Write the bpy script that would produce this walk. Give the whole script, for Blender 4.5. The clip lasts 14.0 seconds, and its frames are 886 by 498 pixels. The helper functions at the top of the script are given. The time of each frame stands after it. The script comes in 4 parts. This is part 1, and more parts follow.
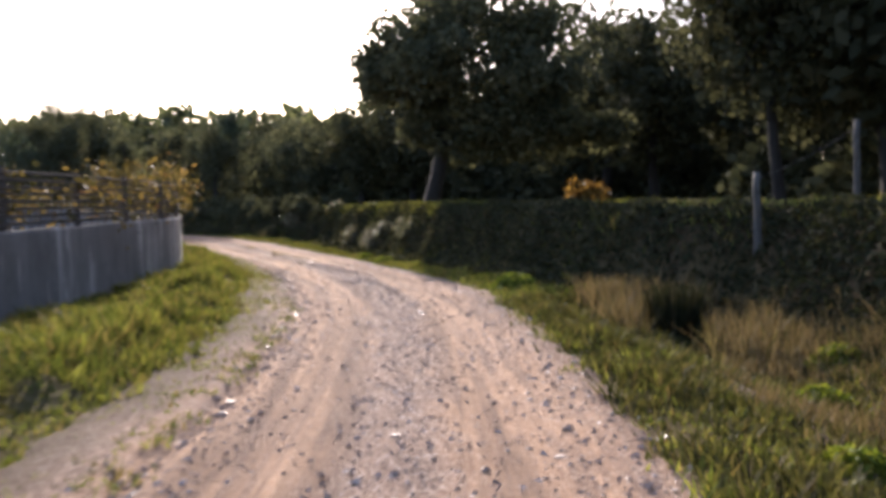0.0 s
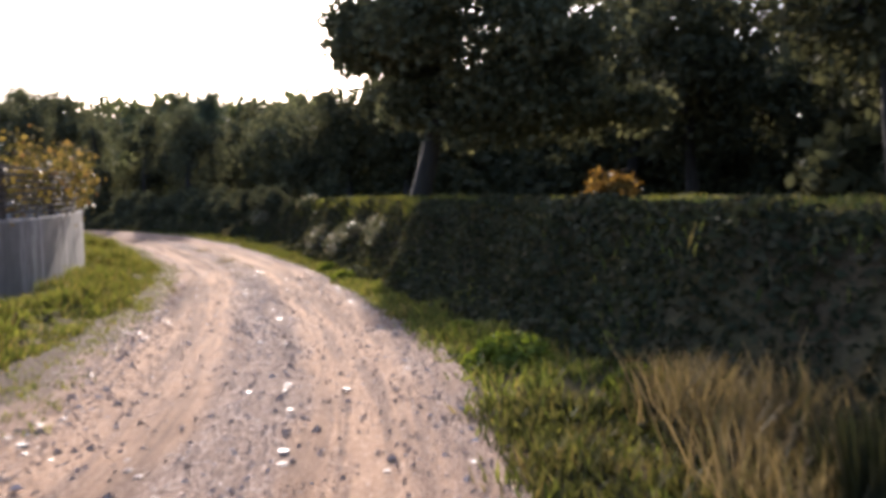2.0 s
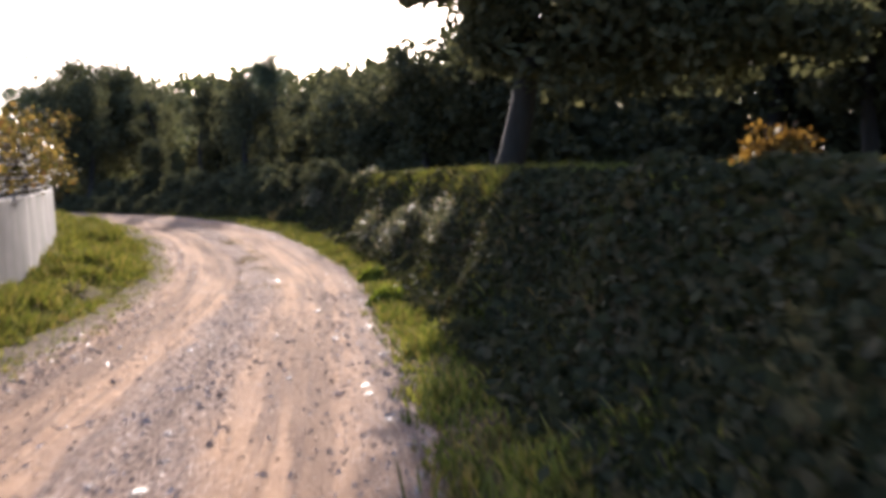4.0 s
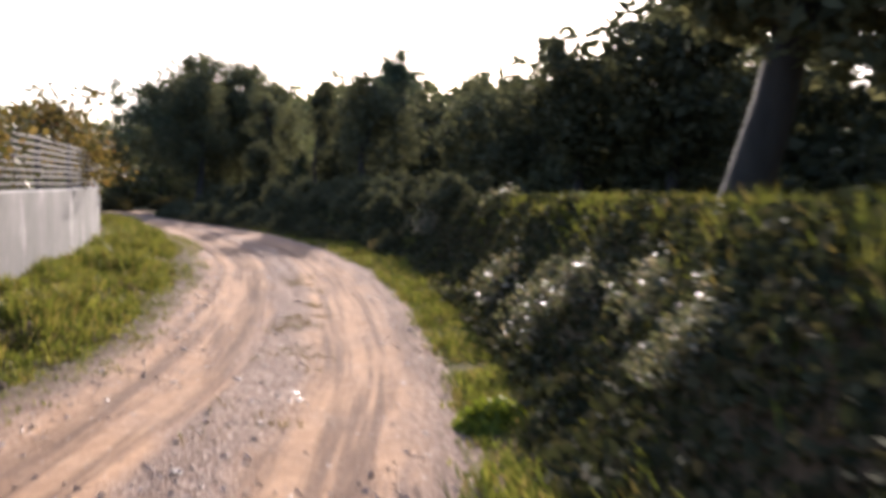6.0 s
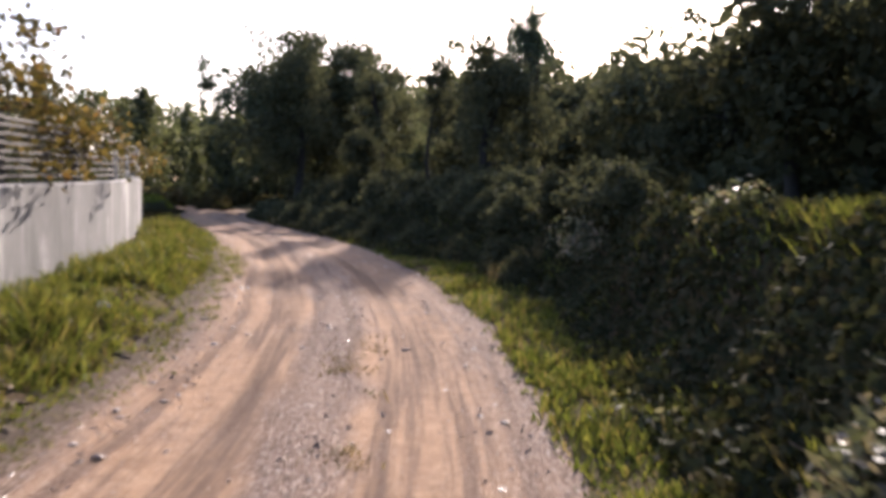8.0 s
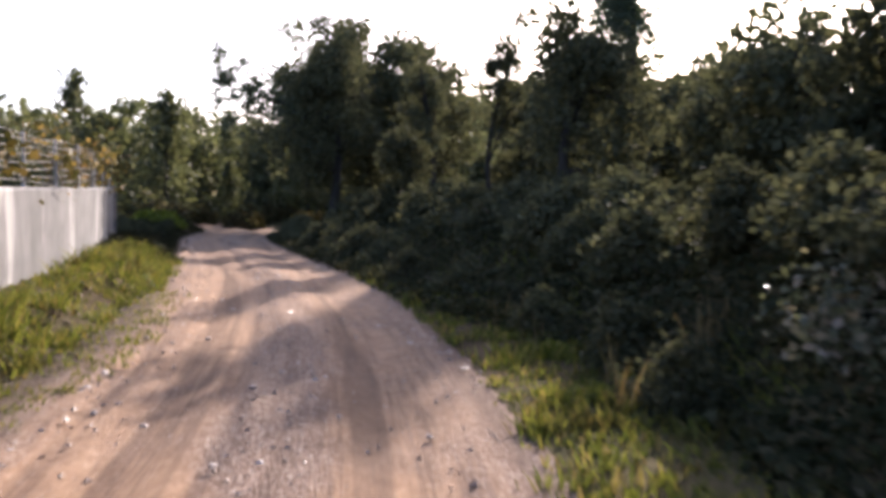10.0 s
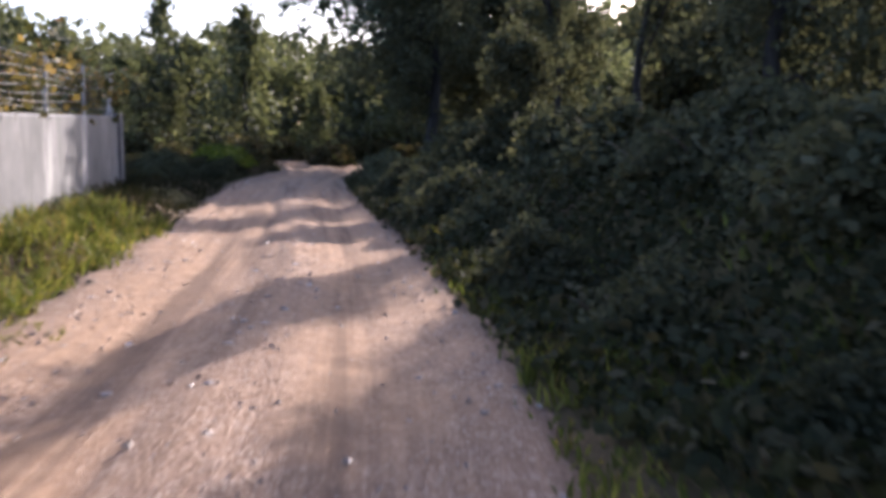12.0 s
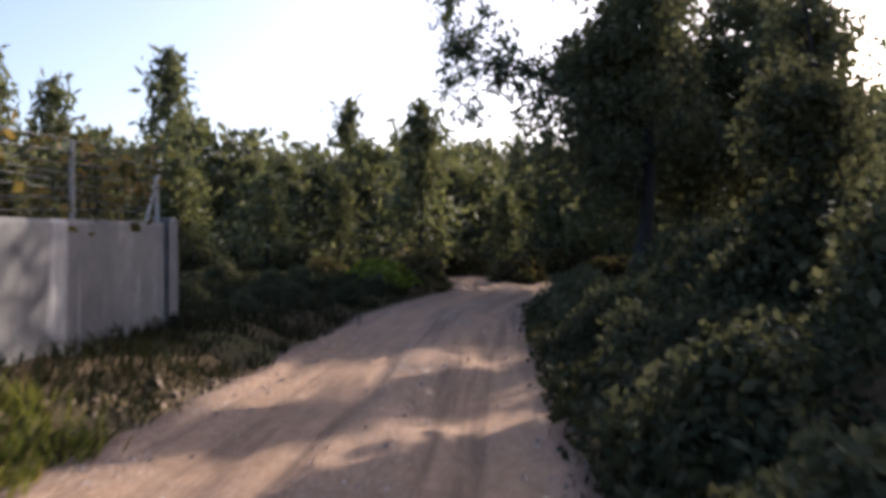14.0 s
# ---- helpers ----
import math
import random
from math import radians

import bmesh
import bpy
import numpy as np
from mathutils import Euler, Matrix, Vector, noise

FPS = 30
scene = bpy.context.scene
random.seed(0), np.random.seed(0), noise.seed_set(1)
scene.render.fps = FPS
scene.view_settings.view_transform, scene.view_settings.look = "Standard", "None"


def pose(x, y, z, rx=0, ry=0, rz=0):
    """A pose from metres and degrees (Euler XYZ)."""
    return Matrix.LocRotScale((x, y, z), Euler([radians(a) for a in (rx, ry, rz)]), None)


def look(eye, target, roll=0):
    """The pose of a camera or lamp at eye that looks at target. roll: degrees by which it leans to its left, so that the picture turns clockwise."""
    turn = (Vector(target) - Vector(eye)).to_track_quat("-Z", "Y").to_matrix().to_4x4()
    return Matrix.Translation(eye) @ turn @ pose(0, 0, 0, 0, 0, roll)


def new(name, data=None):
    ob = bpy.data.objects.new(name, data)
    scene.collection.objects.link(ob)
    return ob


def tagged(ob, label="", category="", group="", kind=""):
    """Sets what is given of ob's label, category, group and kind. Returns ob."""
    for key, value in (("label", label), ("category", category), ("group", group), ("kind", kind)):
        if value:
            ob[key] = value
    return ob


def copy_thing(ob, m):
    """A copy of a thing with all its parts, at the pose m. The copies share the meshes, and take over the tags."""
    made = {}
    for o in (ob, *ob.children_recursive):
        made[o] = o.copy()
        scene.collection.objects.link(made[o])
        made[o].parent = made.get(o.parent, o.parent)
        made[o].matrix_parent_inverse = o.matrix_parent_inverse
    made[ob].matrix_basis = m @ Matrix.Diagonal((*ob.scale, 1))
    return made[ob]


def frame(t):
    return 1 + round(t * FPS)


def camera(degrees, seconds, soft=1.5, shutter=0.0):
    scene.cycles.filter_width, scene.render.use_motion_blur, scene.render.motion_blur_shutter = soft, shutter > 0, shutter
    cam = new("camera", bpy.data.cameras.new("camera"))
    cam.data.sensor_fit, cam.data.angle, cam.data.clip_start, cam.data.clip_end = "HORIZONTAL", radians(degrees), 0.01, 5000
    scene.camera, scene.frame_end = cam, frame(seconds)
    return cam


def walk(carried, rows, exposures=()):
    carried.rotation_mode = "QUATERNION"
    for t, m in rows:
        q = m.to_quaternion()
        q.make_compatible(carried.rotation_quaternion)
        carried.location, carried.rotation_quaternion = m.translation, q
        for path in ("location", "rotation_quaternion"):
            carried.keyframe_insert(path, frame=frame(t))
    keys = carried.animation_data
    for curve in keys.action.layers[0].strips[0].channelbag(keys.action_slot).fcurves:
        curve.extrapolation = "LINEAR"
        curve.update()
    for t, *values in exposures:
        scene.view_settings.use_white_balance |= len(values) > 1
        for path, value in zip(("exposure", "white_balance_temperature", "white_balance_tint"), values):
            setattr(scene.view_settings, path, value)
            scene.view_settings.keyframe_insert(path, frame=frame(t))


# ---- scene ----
cam = camera(53.0, 14.0, soft=4.2, shutter=0.5)
PATH = [
    (0, (-0.161, -0.093, 0.993), (-0.097, 1.904, 0.89), -1.4),
    (0.5, (0.049, 1.075, 0.983), (0.145, 3.067, 0.83), -2.8),
    (1, (0.223, 2.27, 0.981), (0.278, 4.265, 0.855), -1.7),
    (1.5, (0.358, 3.469, 1.004), (0.406, 5.466, 0.896), -2.2),
    (2, (0.493, 4.658, 1.019), (0.527, 6.654, 0.902), -1.0),
    (2.5, (0.555, 5.812, 1.006), (0.516, 7.806, 0.859), -0.5),
    (3, (0.607, 7.102, 0.99), (0.508, 9.092, 0.808), -1.4),
    (5.5, (-0.148, 14.143, 0.986), (-0.479, 16.11, 0.835), 0.6),
    (6, (-0.431, 15.543, 0.982), (-0.9, 17.484, 0.864), 1.3),
    (6.5, (-0.879, 16.947, 1.02), (-1.549, 18.832, 1.004), -0.6),
    (7, (-1.332, 18.306, 1.028), (-2.065, 20.165, 0.953), 0.4),
    (7.5, (-1.777, 19.673, 1.043), (-2.569, 21.506, 0.934), 1.3),
    (8, (-2.182, 20.984, 1.021), (-2.919, 22.839, 0.889), 1.4),
    (10.5, (-4.868, 27.196, 0.999), (-5.842, 28.941, 0.92), 1.2),
    (11, (-5.498, 28.359, 0.997), (-6.604, 30.023, 0.909), 0.4),
    (11.5, (-6.126, 29.517, 0.987), (-7.248, 31.161, 0.797), 0.1),
    (12, (-6.779, 30.66, 0.987), (-7.859, 32.325, 0.731), 0.8),
    (12.5, (-7.506, 31.769, 1.016), (-8.843, 33.25, 0.886), 2.4),
    (13, (-8.221, 32.758, 1.003), (-9.561, 34.23, 0.808), 0.4),
    (13.5, (-8.957, 33.758, 0.993), (-10.364, 35.174, 0.877), -0.4),
    (14, (-9.729, 34.785, 0.994), (-11.167, 36.175, 0.98), 0.1),
]
walk(cam, [(t, look(eye, target, roll)) for t, eye, target, roll in PATH],
     exposures=[(0.0, 0.98, 6050, 20), (2.0, 1.08, 6050, 20), (5.4, 1.12, 6050, 20), (6.1, 1.1, 6050, 20), (7.0, 1.03, 6050, 20), (8.0, 0.98, 6050, 21), (10.5, 1.14, 6050, 22), (11.2, 1.16, 6000, 22), (12.0, 1.22, 5750, 22), (12.6, 1.25, 6000, 21), (13.0, 1.28, 6050, 21), (13.5, 1.1, 6050, 20), (14.0, 0.8, 6050, 20)])
SUN_AZ, SUN_EL = 8.7, 22.4          # degrees to the left of +y, and above the horizon
SUN_WAY = Vector((-math.sin(radians(SUN_AZ)) * math.cos(radians(SUN_EL)),
                  math.cos(radians(SUN_AZ)) * math.cos(radians(SUN_EL)), math.sin(radians(SUN_EL))))
world = bpy.data.worlds.new("sky")
scene.world = world
world.use_nodes = True
wn = world.node_tree
sky = wn.nodes.new("ShaderNodeTexSky")
sky.sky_type = "NISHITA"
sky.sun_disc = False
sky.sun_elevation = radians(SUN_EL)
sky.sun_rotation = radians(-SUN_AZ)
sky.air_density, sky.dust_density, sky.ozone_density = 0.8, 2.4, 1.0
wn.nodes["Background"].inputs[1].default_value = 0.145
wn.links.new(sky.outputs[0], wn.nodes["Background"].inputs[0])
sun_data = bpy.data.lights.new("sun", "SUN")
sun_data.energy, sun_data.angle, sun_data.color = 4.7, radians(0.5), (1.0, 0.88, 0.71)
sun = new("sun", sun_data)
sun.matrix_world = look(SUN_WAY * 80, (0, 0, 0))

# ---- materials ----


def nodes_of(name):
    mat = bpy.data.materials.new(name)
    mat.use_nodes = True
    nt = mat.node_tree
    return mat, nt, nt.nodes["Principled BSDF"]


def node(nt, kind, **values):
    n = nt.nodes.new(kind)
    for key, value in values.items():
        n.inputs[key].default_value = value
    return n


def ramp(nt, fac, stops):
    r = nt.nodes.new("ShaderNodeValToRGB")
    el = r.color_ramp.elements
    while len(el) < len(stops):
        el.new(0.5)
    for e, (at, col) in zip(el, stops):
        e.position = at
        e.color = (*col, 1) if len(col) == 3 else (col[0],) * 3 + (1,)
    nt.links.new(fac, r.inputs[0])
    return r.outputs[0]


def mixed(nt, fac, a, b, blend="MIX"):
    m = nt.nodes.new("ShaderNodeMix")
    m.data_type, m.blend_type = "RGBA", blend
    for sock, v in ((m.inputs[0], fac), (m.inputs[6], a), (m.inputs[7], b)):
        if hasattr(v, "is_linked"):
            nt.links.new(v, sock)
        else:
            sock.default_value = v if isinstance(v, (int, float)) else (*v, 1)
    return m.outputs[2]


def noise_of(nt, scale, detail=4.0, rough=0.6, coords=None, stretch=None):
    tc = nt.nodes.new("ShaderNodeTexCoord")
    src = coords or tc.outputs["Object"]
    if stretch:
        mp = nt.nodes.new("ShaderNodeMapping")
        mp.inputs["Scale"].default_value = stretch
        nt.links.new(src, mp.inputs[0])
        src = mp.outputs[0]
    n = node(nt, "ShaderNodeTexNoise", Scale=scale, Detail=detail, Roughness=rough)
    nt.links.new(src, n.inputs["Vector"])
    return n.outputs[0]


def bump_to(nt, bsdf, height, strength, dist):
    b = node(nt, "ShaderNodeBump", Strength=strength, Distance=dist)
    nt.links.new(height, b.inputs["Height"])
    nt.links.new(b.outputs[0], bsdf.inputs["Normal"])


def leaf_material(name, stops, rough=0.5, through_light=0.35, warm=(1.0, 1.0, 0.6), gloss=0.12, patch=None):
    mat, nt, p = nodes_of(name)
    geo = nt.nodes.new("ShaderNodeNewGeometry")
    col = ramp(nt, geo.outputs["Random Per Island"], stops)
    if patch:
        col = mixed(nt, ramp(nt, noise_of(nt, 1.9, 4, 0.65), [(0.52, (0.0,)), (0.72, (0.7,))]), col, patch)
    info = nt.nodes.new("ShaderNodeObjectInfo")
    hue = node(nt, "ShaderNodeHueSaturation")
    lo = nt.nodes.new("ShaderNodeMapRange")
    lo.inputs[3].default_value, lo.inputs[4].default_value = 0.75, 1.25
    nt.links.new(info.outputs["Random"], lo.inputs[0])
    nt.links.new(lo.outputs[0], hue.inputs["Value"])
    nt.links.new(col, hue.inputs["Color"])
    col = hue.outputs[0]
    nt.links.new(col, p.inputs["Base Color"])
    p.inputs["Roughness"].default_value = rough
    p.inputs["Specular IOR Level"].default_value = gloss
    tr = nt.nodes.new("ShaderNodeBsdfTranslucent")
    nt.links.new(mixed(nt, 1.0, col, warm, "MULTIPLY"), tr.inputs[0])
    ms = nt.nodes.new("ShaderNodeMixShader")
    ms.inputs[0].default_value = through_light
    nt.links.new(p.outputs[0], ms.inputs[1])
    nt.links.new(tr.outputs[0], ms.inputs[2])
    nt.links.new(ms.outputs[0], nt.nodes["Material Output"].inputs[0])
    return mat


LEAF_OAK = leaf_material("oak_leaves", [(0, (0.062, 0.068, 0.042)), (0.6, (0.096, 0.10, 0.058)), (1, (0.142, 0.136, 0.08))], 0.85, 0.35, (1.0, 1.0, 0.75), gloss=0.05)
LEAF_EUC = leaf_material("eucalypt_leaves", [(0, (0.045, 0.06, 0.035)), (0.7, (0.08, 0.10, 0.06)), (1, (0.13, 0.14, 0.09))], 0.4, 0.25)
LEAF_PINE = leaf_material("pine_needles", [(0, (0.08, 0.09, 0.05)), (0.6, (0.132, 0.142, 0.08)), (1, (0.195, 0.195, 0.12))], 0.6, 0.45)
# The pale pinkish tones put the leaves' sky glints into the colour.
LEAF_BRAMBLE = leaf_material("bramble_leaves", [(0, (0.085, 0.093, 0.06)), (0.5, (0.15, 0.158, 0.10)), (0.8, (0.22, 0.20, 0.145)), (1, (0.37, 0.30, 0.245))], 0.42, 0.36, gloss=0.36)
# Darker than the other leaves: shade on bank and scrub is put into the colour.
LEAF_DARKENED = leaf_material("darkened_leaves", [(0, (0.024, 0.028, 0.015)), (0.6, (0.046, 0.05, 0.026)), (1, (0.08, 0.068, 0.04))], 0.8, 0.2, gloss=0.05)
LEAF_VINE = leaf_material("autumn_vine_leaves", [(0, (0.05, 0.055, 0.022)), (0.4, (0.11, 0.092, 0.035)), (0.7, (0.21, 0.165, 0.06)), (0.9, (0.30, 0.22, 0.09)), (1, (0.17, 0.09, 0.045))], 0.5, 0.4, (1.0, 0.9, 0.5))
LEAF_ORANGE = leaf_material("orange_autumn_leaves", [(0, (0.18, 0.115, 0.04)), (0.5, (0.32, 0.22, 0.075)), (1, (0.44, 0.33, 0.12))], 0.5, 0.4, (1.0, 0.8, 0.4))
HEATH_LEAF = leaf_material("heath_leaves", [(0, (0.06, 0.055, 0.03)), (0.5, (0.11, 0.095, 0.05)), (0.8, (0.16, 0.12, 0.07)), (1, (0.09, 0.11, 0.045))], 0.8, 0.35, gloss=0.05)
GRASS = leaf_material("green_grass", [(0, (0.05, 0.066, 0.018)), (0.45, (0.13, 0.155, 0.038)), (0.75, (0.24, 0.25, 0.066)), (0.9, (0.20, 0.16, 0.068)), (1, (0.29, 0.23, 0.12))], 0.6, 0.42, (1.0, 0.95, 0.5), patch=(0.10, 0.075, 0.038))
DRY_GRASS = leaf_material("dry_grass", [(0, (0.10, 0.085, 0.04)), (0.5, (0.22, 0.17, 0.09)), (0.8, (0.32, 0.25, 0.14)), (1, (0.10, 0.12, 0.035))], 0.6, 0.35, (1.0, 0.9, 0.6))
# A browner, darkened copy of the green grass; dim shade is put into its colour.
SHADED_GRASS = leaf_material("shaded_grass", [(0, (0.03, 0.036, 0.014)), (0.5, (0.08, 0.085, 0.03)), (0.85, (0.14, 0.13, 0.055)), (1, (0.17, 0.13, 0.07))], 0.7, 0.4, (1.0, 0.95, 0.5), patch=(0.06, 0.045, 0.025))
WEED = leaf_material("weed_leaves", [(0, (0.08, 0.11, 0.02)), (0.6, (0.16, 0.20, 0.035)), (1, (0.26, 0.26, 0.05))], 0.5, 0.45, (1.0, 1.0, 0.4))


def bark_material(name, dark, light):
    mat, nt, p = nodes_of(name)
    n1 = noise_of(nt, 6.0, 6, 0.7, stretch=(1, 1, 0.25))
    col = ramp(nt, n1, [(0.3, dark), (0.7, light)])
    nt.links.new(col, p.inputs["Base Color"])
    p.inputs["Roughness"].default_value = 0.9
    bump_to(nt, p, n1, 0.6, 0.03)
    return mat


BARK = bark_material("bark", (0.014, 0.012, 0.010), (0.042, 0.036, 0.030))


def ground_material():
    mat, nt, p = nodes_of("soil_and_turf")
    n1, n2, n3 = noise_of(nt, 0.35), noise_of(nt, 5.0, 6, 0.7), noise_of(nt, 45.0, 3, 0.6)
    turf = ramp(nt, n2, [(0.25, (0.04, 0.05, 0.017)), (0.5, (0.085, 0.10, 0.03)), (0.75, (0.15, 0.15, 0.055))])
    soil = ramp(nt, n3, [(0.3, (0.06, 0.04, 0.024)), (0.7, (0.16, 0.11, 0.066))])
    fac = ramp(nt, n1, [(0.30, (0.3,)), (0.6, (0.95,))])
    nt.links.new(mixed(nt, fac, turf, soil), p.inputs["Base Color"])
    p.inputs["Roughness"].default_value = 1.0
    p.inputs["Specular IOR Level"].default_value = 0.05
    bump_to(nt, p, n2, 0.8, 0.06)
    return mat


def road_material():
    """Packed sandy wheel tracks with loose stone between them and on both margins; the surface's own u runs across, v along."""
    mat, nt, p = nodes_of("dirt_road")
    uv = nt.nodes.new("ShaderNodeUVMap")
    sep = nt.nodes.new("ShaderNodeSeparateXYZ")
    nt.links.new(uv.outputs[0], sep.inputs[0])
    wob = noise_of(nt, 0.9, 3, 0.55)
    add = nt.nodes.new("ShaderNodeMath")
    add.operation = "MULTIPLY_ADD"
    add.inputs[1].default_value = 0.5
    nt.links.new(wob, add.inputs[0])
    nt.links.new(sep.outputs[0], add.inputs[2])
    # u + wobble in -2.5 .. 2.5 laid onto 0 .. 1
    mr = nt.nodes.new("ShaderNodeMapRange")
    mr.inputs[1].default_value, mr.inputs[2].default_value = -2.25, 2.75
    nt.links.new(add.outputs[0], mr.inputs[0])
    track = ramp(nt, mr.outputs[0], [(0.24, (0.0,)), (0.31, (0.95,)), (0.435, (1.0,)), (0.465, (0.08,)), (0.535, (0.06,)), (0.565, (1.0,)), (0.67, (0.95,)), (0.74, (0.0,))])
    fine, mid, big = noise_of(nt, 70.0, 4, 0.7), noise_of(nt, 9.0, 5, 0.65), noise_of(nt, 1.3, 4, 0.6)
    sand = ramp(nt, mid, [(0.25, (0.36, 0.215, 0.125)), (0.55, (0.53, 0.335, 0.20)), (0.8, (0.64, 0.43, 0.27))])
    vor = node(nt, "ShaderNodeTexVoronoi", Scale=75.0)
    tc = nt.nodes.new("ShaderNodeTexCoord")
    nt.links.new(tc.outputs["Object"], vor.inputs["Vector"])
    sepc = nt.nodes.new("ShaderNodeSeparateColor")
    nt.links.new(vor.outputs["Color"], sepc.inputs[0])
    stone = ramp(nt, sepc.outputs[0], [(0.0, (0.11, 0.078, 0.062)), (0.5, (0.255, 0.178, 0.138)), (0.85, (0.40, 0.295, 0.235)), (1.0, (0.66, 0.56, 0.48))])
    # Dark lengthwise streaks: rut shading and moist sand put into the colour.
    streak = noise_of(nt, 1.0, 5, 0.7, coords=uv.outputs[0], stretch=(7.0, 0.28, 1))
    plain_sand = sand
    sand = mixed(nt, ramp(nt, streak, [(0.47, (0.0,)), (0.58, (0.85,))]), sand, (0.17, 0.105, 0.07))
    along = nt.nodes.new("ShaderNodeMapRange")      # past the vineyard the sand spreads over the whole lane
    along.inputs[1].default_value, along.inputs[2].default_value, along.inputs[4].default_value = 29.0, 36.0, 0.75
    nt.links.new(sep.outputs[1], along.inputs[0])
    spread = ramp(nt, mr.outputs[0], [(0.20, (0.1,)), (0.34, (0.9,)), (0.72, (0.9,)), (0.80, (0.2,))])
    track = mixed(nt, along.outputs[0], track, spread)
    sand = mixed(nt, along.outputs[0], sand, plain_sand)
    gravelly = nt.nodes.new("ShaderNodeMapRange")   # more loose stone on the first stretch
    gravelly.inputs[1].default_value, gravelly.inputs[2].default_value = 11.0, 18.0
    gravelly.inputs[3].default_value, gravelly.inputs[4].default_value = 0.2, 0.0
    nt.links.new(sep.outputs[1], gravelly.inputs[0])
    track = mixed(nt, gravelly.outputs[0], track, (0, 0, 0))
    keep = mixed(nt, ramp(nt, fine, [(0.35, (0.0,)), (0.65, (0.35,))]), track, (0, 0, 0))
    keep = mixed(nt, ramp(nt, big, [(0.45, (0.0,)), (0.68, (0.55,))]), keep, (0.25, 0.25, 0.25))
    verge = ramp(nt, mr.outputs[0], [(0.12, (0.95,)), (0.225, (0.75,)), (0.285, (0.05,)), (0.75, (0.0,)), (0.85, (0.65,))])
    dirt = ramp(nt, mid, [(0.3, (0.05, 0.038, 0.024)), (0.55, (0.10, 0.076, 0.05)), (0.75, (0.09, 0.088, 0.035))])
    # Broader dark bands along the lane, rut shading painted in with the wear.
    rutted = noise_of(nt, 1.0, 4, 0.6, coords=uv.outputs[0], stretch=(3.1, 0.10, 1))
    worn = mixed(nt, ramp(nt, rutted, [(0.50, (0.0,)), (0.60, (0.6,))]), mixed(nt, keep, stone, sand), (0.15, 0.098, 0.07))
    nt.links.new(mixed(nt, verge, worn, dirt), p.inputs["Base Color"])
    p.inputs["Roughness"].default_value = 0.95
    p.inputs["Specular IOR Level"].default_value = 0.12
    h = mixed(nt, keep, vor.outputs["Distance"], fine)
    bump_to(nt, p, h, 0.8, 0.022)
    return mat


def stone_material():
    mat, nt, p = nodes_of("loose_stone")
    geo, info = nt.nodes.new("ShaderNodeNewGeometry"), nt.nodes.new("ShaderNodeObjectInfo")
    add = nt.nodes.new("ShaderNodeMath")
    add.operation = "ADD"
    nt.links.new(geo.outputs["Random Per Island"], add.inputs[0])
    nt.links.new(info.outputs["Random"], add.inputs[1])
    fr = nt.nodes.new("ShaderNodeMath")
    fr.operation = "FRACT"
    nt.links.new(add.outputs[0], fr.inputs[0])
    col = ramp(nt, fr.outputs[0], [(0, (0.20, 0.14, 0.11)), (0.5, (0.38, 0.275, 0.215)), (0.85, (0.56, 0.44, 0.36)), (1, (0.85, 0.76, 0.69))])
    n = noise_of(nt, 60.0)
    nt.links.new(mixed(nt, 0.35, col, ramp(nt, n, [(0.3, (0.1, 0.08, 0.07)), (0.7, (0.5, 0.42, 0.36))])), p.inputs["Base Color"])
    p.inputs["Roughness"].default_value = 0.38
    bump_to(nt, p, n, 0.4, 0.005)
    return mat


def plaster_material():
    """Grey cement render with long dark runs of damp from the coping."""
    mat, nt, p = nodes_of("stained_cement_render")
    runs = noise_of(nt, 1.5, 6, 0.72, stretch=(1.3, 1.3, 0.22))
    blot, cloud, grain = noise_of(nt, 1.1, 6, 0.68), noise_of(nt, 5.0, 5, 0.7), noise_of(nt, 55.0, 4, 0.6)
    base = ramp(nt, blot, [(0.3, (0.105, 0.102, 0.099)), (0.5, (0.18, 0.175, 0.169)), (0.7, (0.27, 0.262, 0.25))])
    base = mixed(nt, ramp(nt, cloud, [(0.45, (0.0,)), (0.7, (0.5,))]), base, (0.20, 0.19, 0.175))
    dark = mixed(nt, ramp(nt, runs, [(0.52, (0.0,)), (0.66, (0.75,))]), base, (0.085, 0.083, 0.078))
    pale = mixed(nt, ramp(nt, runs, [(0.34, (0.9,)), (0.45, (0.0,))]), dark, (0.55, 0.53, 0.495))
    lime = noise_of(nt, 2.6, 4, 0.6, stretch=(1.6, 1.6, 0.07))
    pale = mixed(nt, ramp(nt, lime, [(0.62, (0.0,)), (0.72, (0.55,))]), pale, (0.58, 0.565, 0.54))
    nt.links.new(mixed(nt, ramp(nt, grain, [(0.3, (0.0,)), (0.8, (0.25,))]), pale, (0.25, 0.24, 0.22)), p.inputs["Base Color"])
    p.inputs["Roughness"].default_value = 0.9
    bump_to(nt, p, grain, 0.35, 0.006)
    return mat


def plain_material(name, a, b, scale=12.0, rough=0.7, metal=0.0, stretch=None):
    mat, nt, p = nodes_of(name)
    n = noise_of(nt, scale, 5, 0.65, stretch=stretch)
    nt.links.new(ramp(nt, n, [(0.3, a), (0.7, b)]), p.inputs["Base Color"])
    p.inputs["Roughness"].default_value, p.inputs["Metallic"].default_value = rough, metal
    bump_to(nt, p, n, 0.3, 0.004)
    return mat


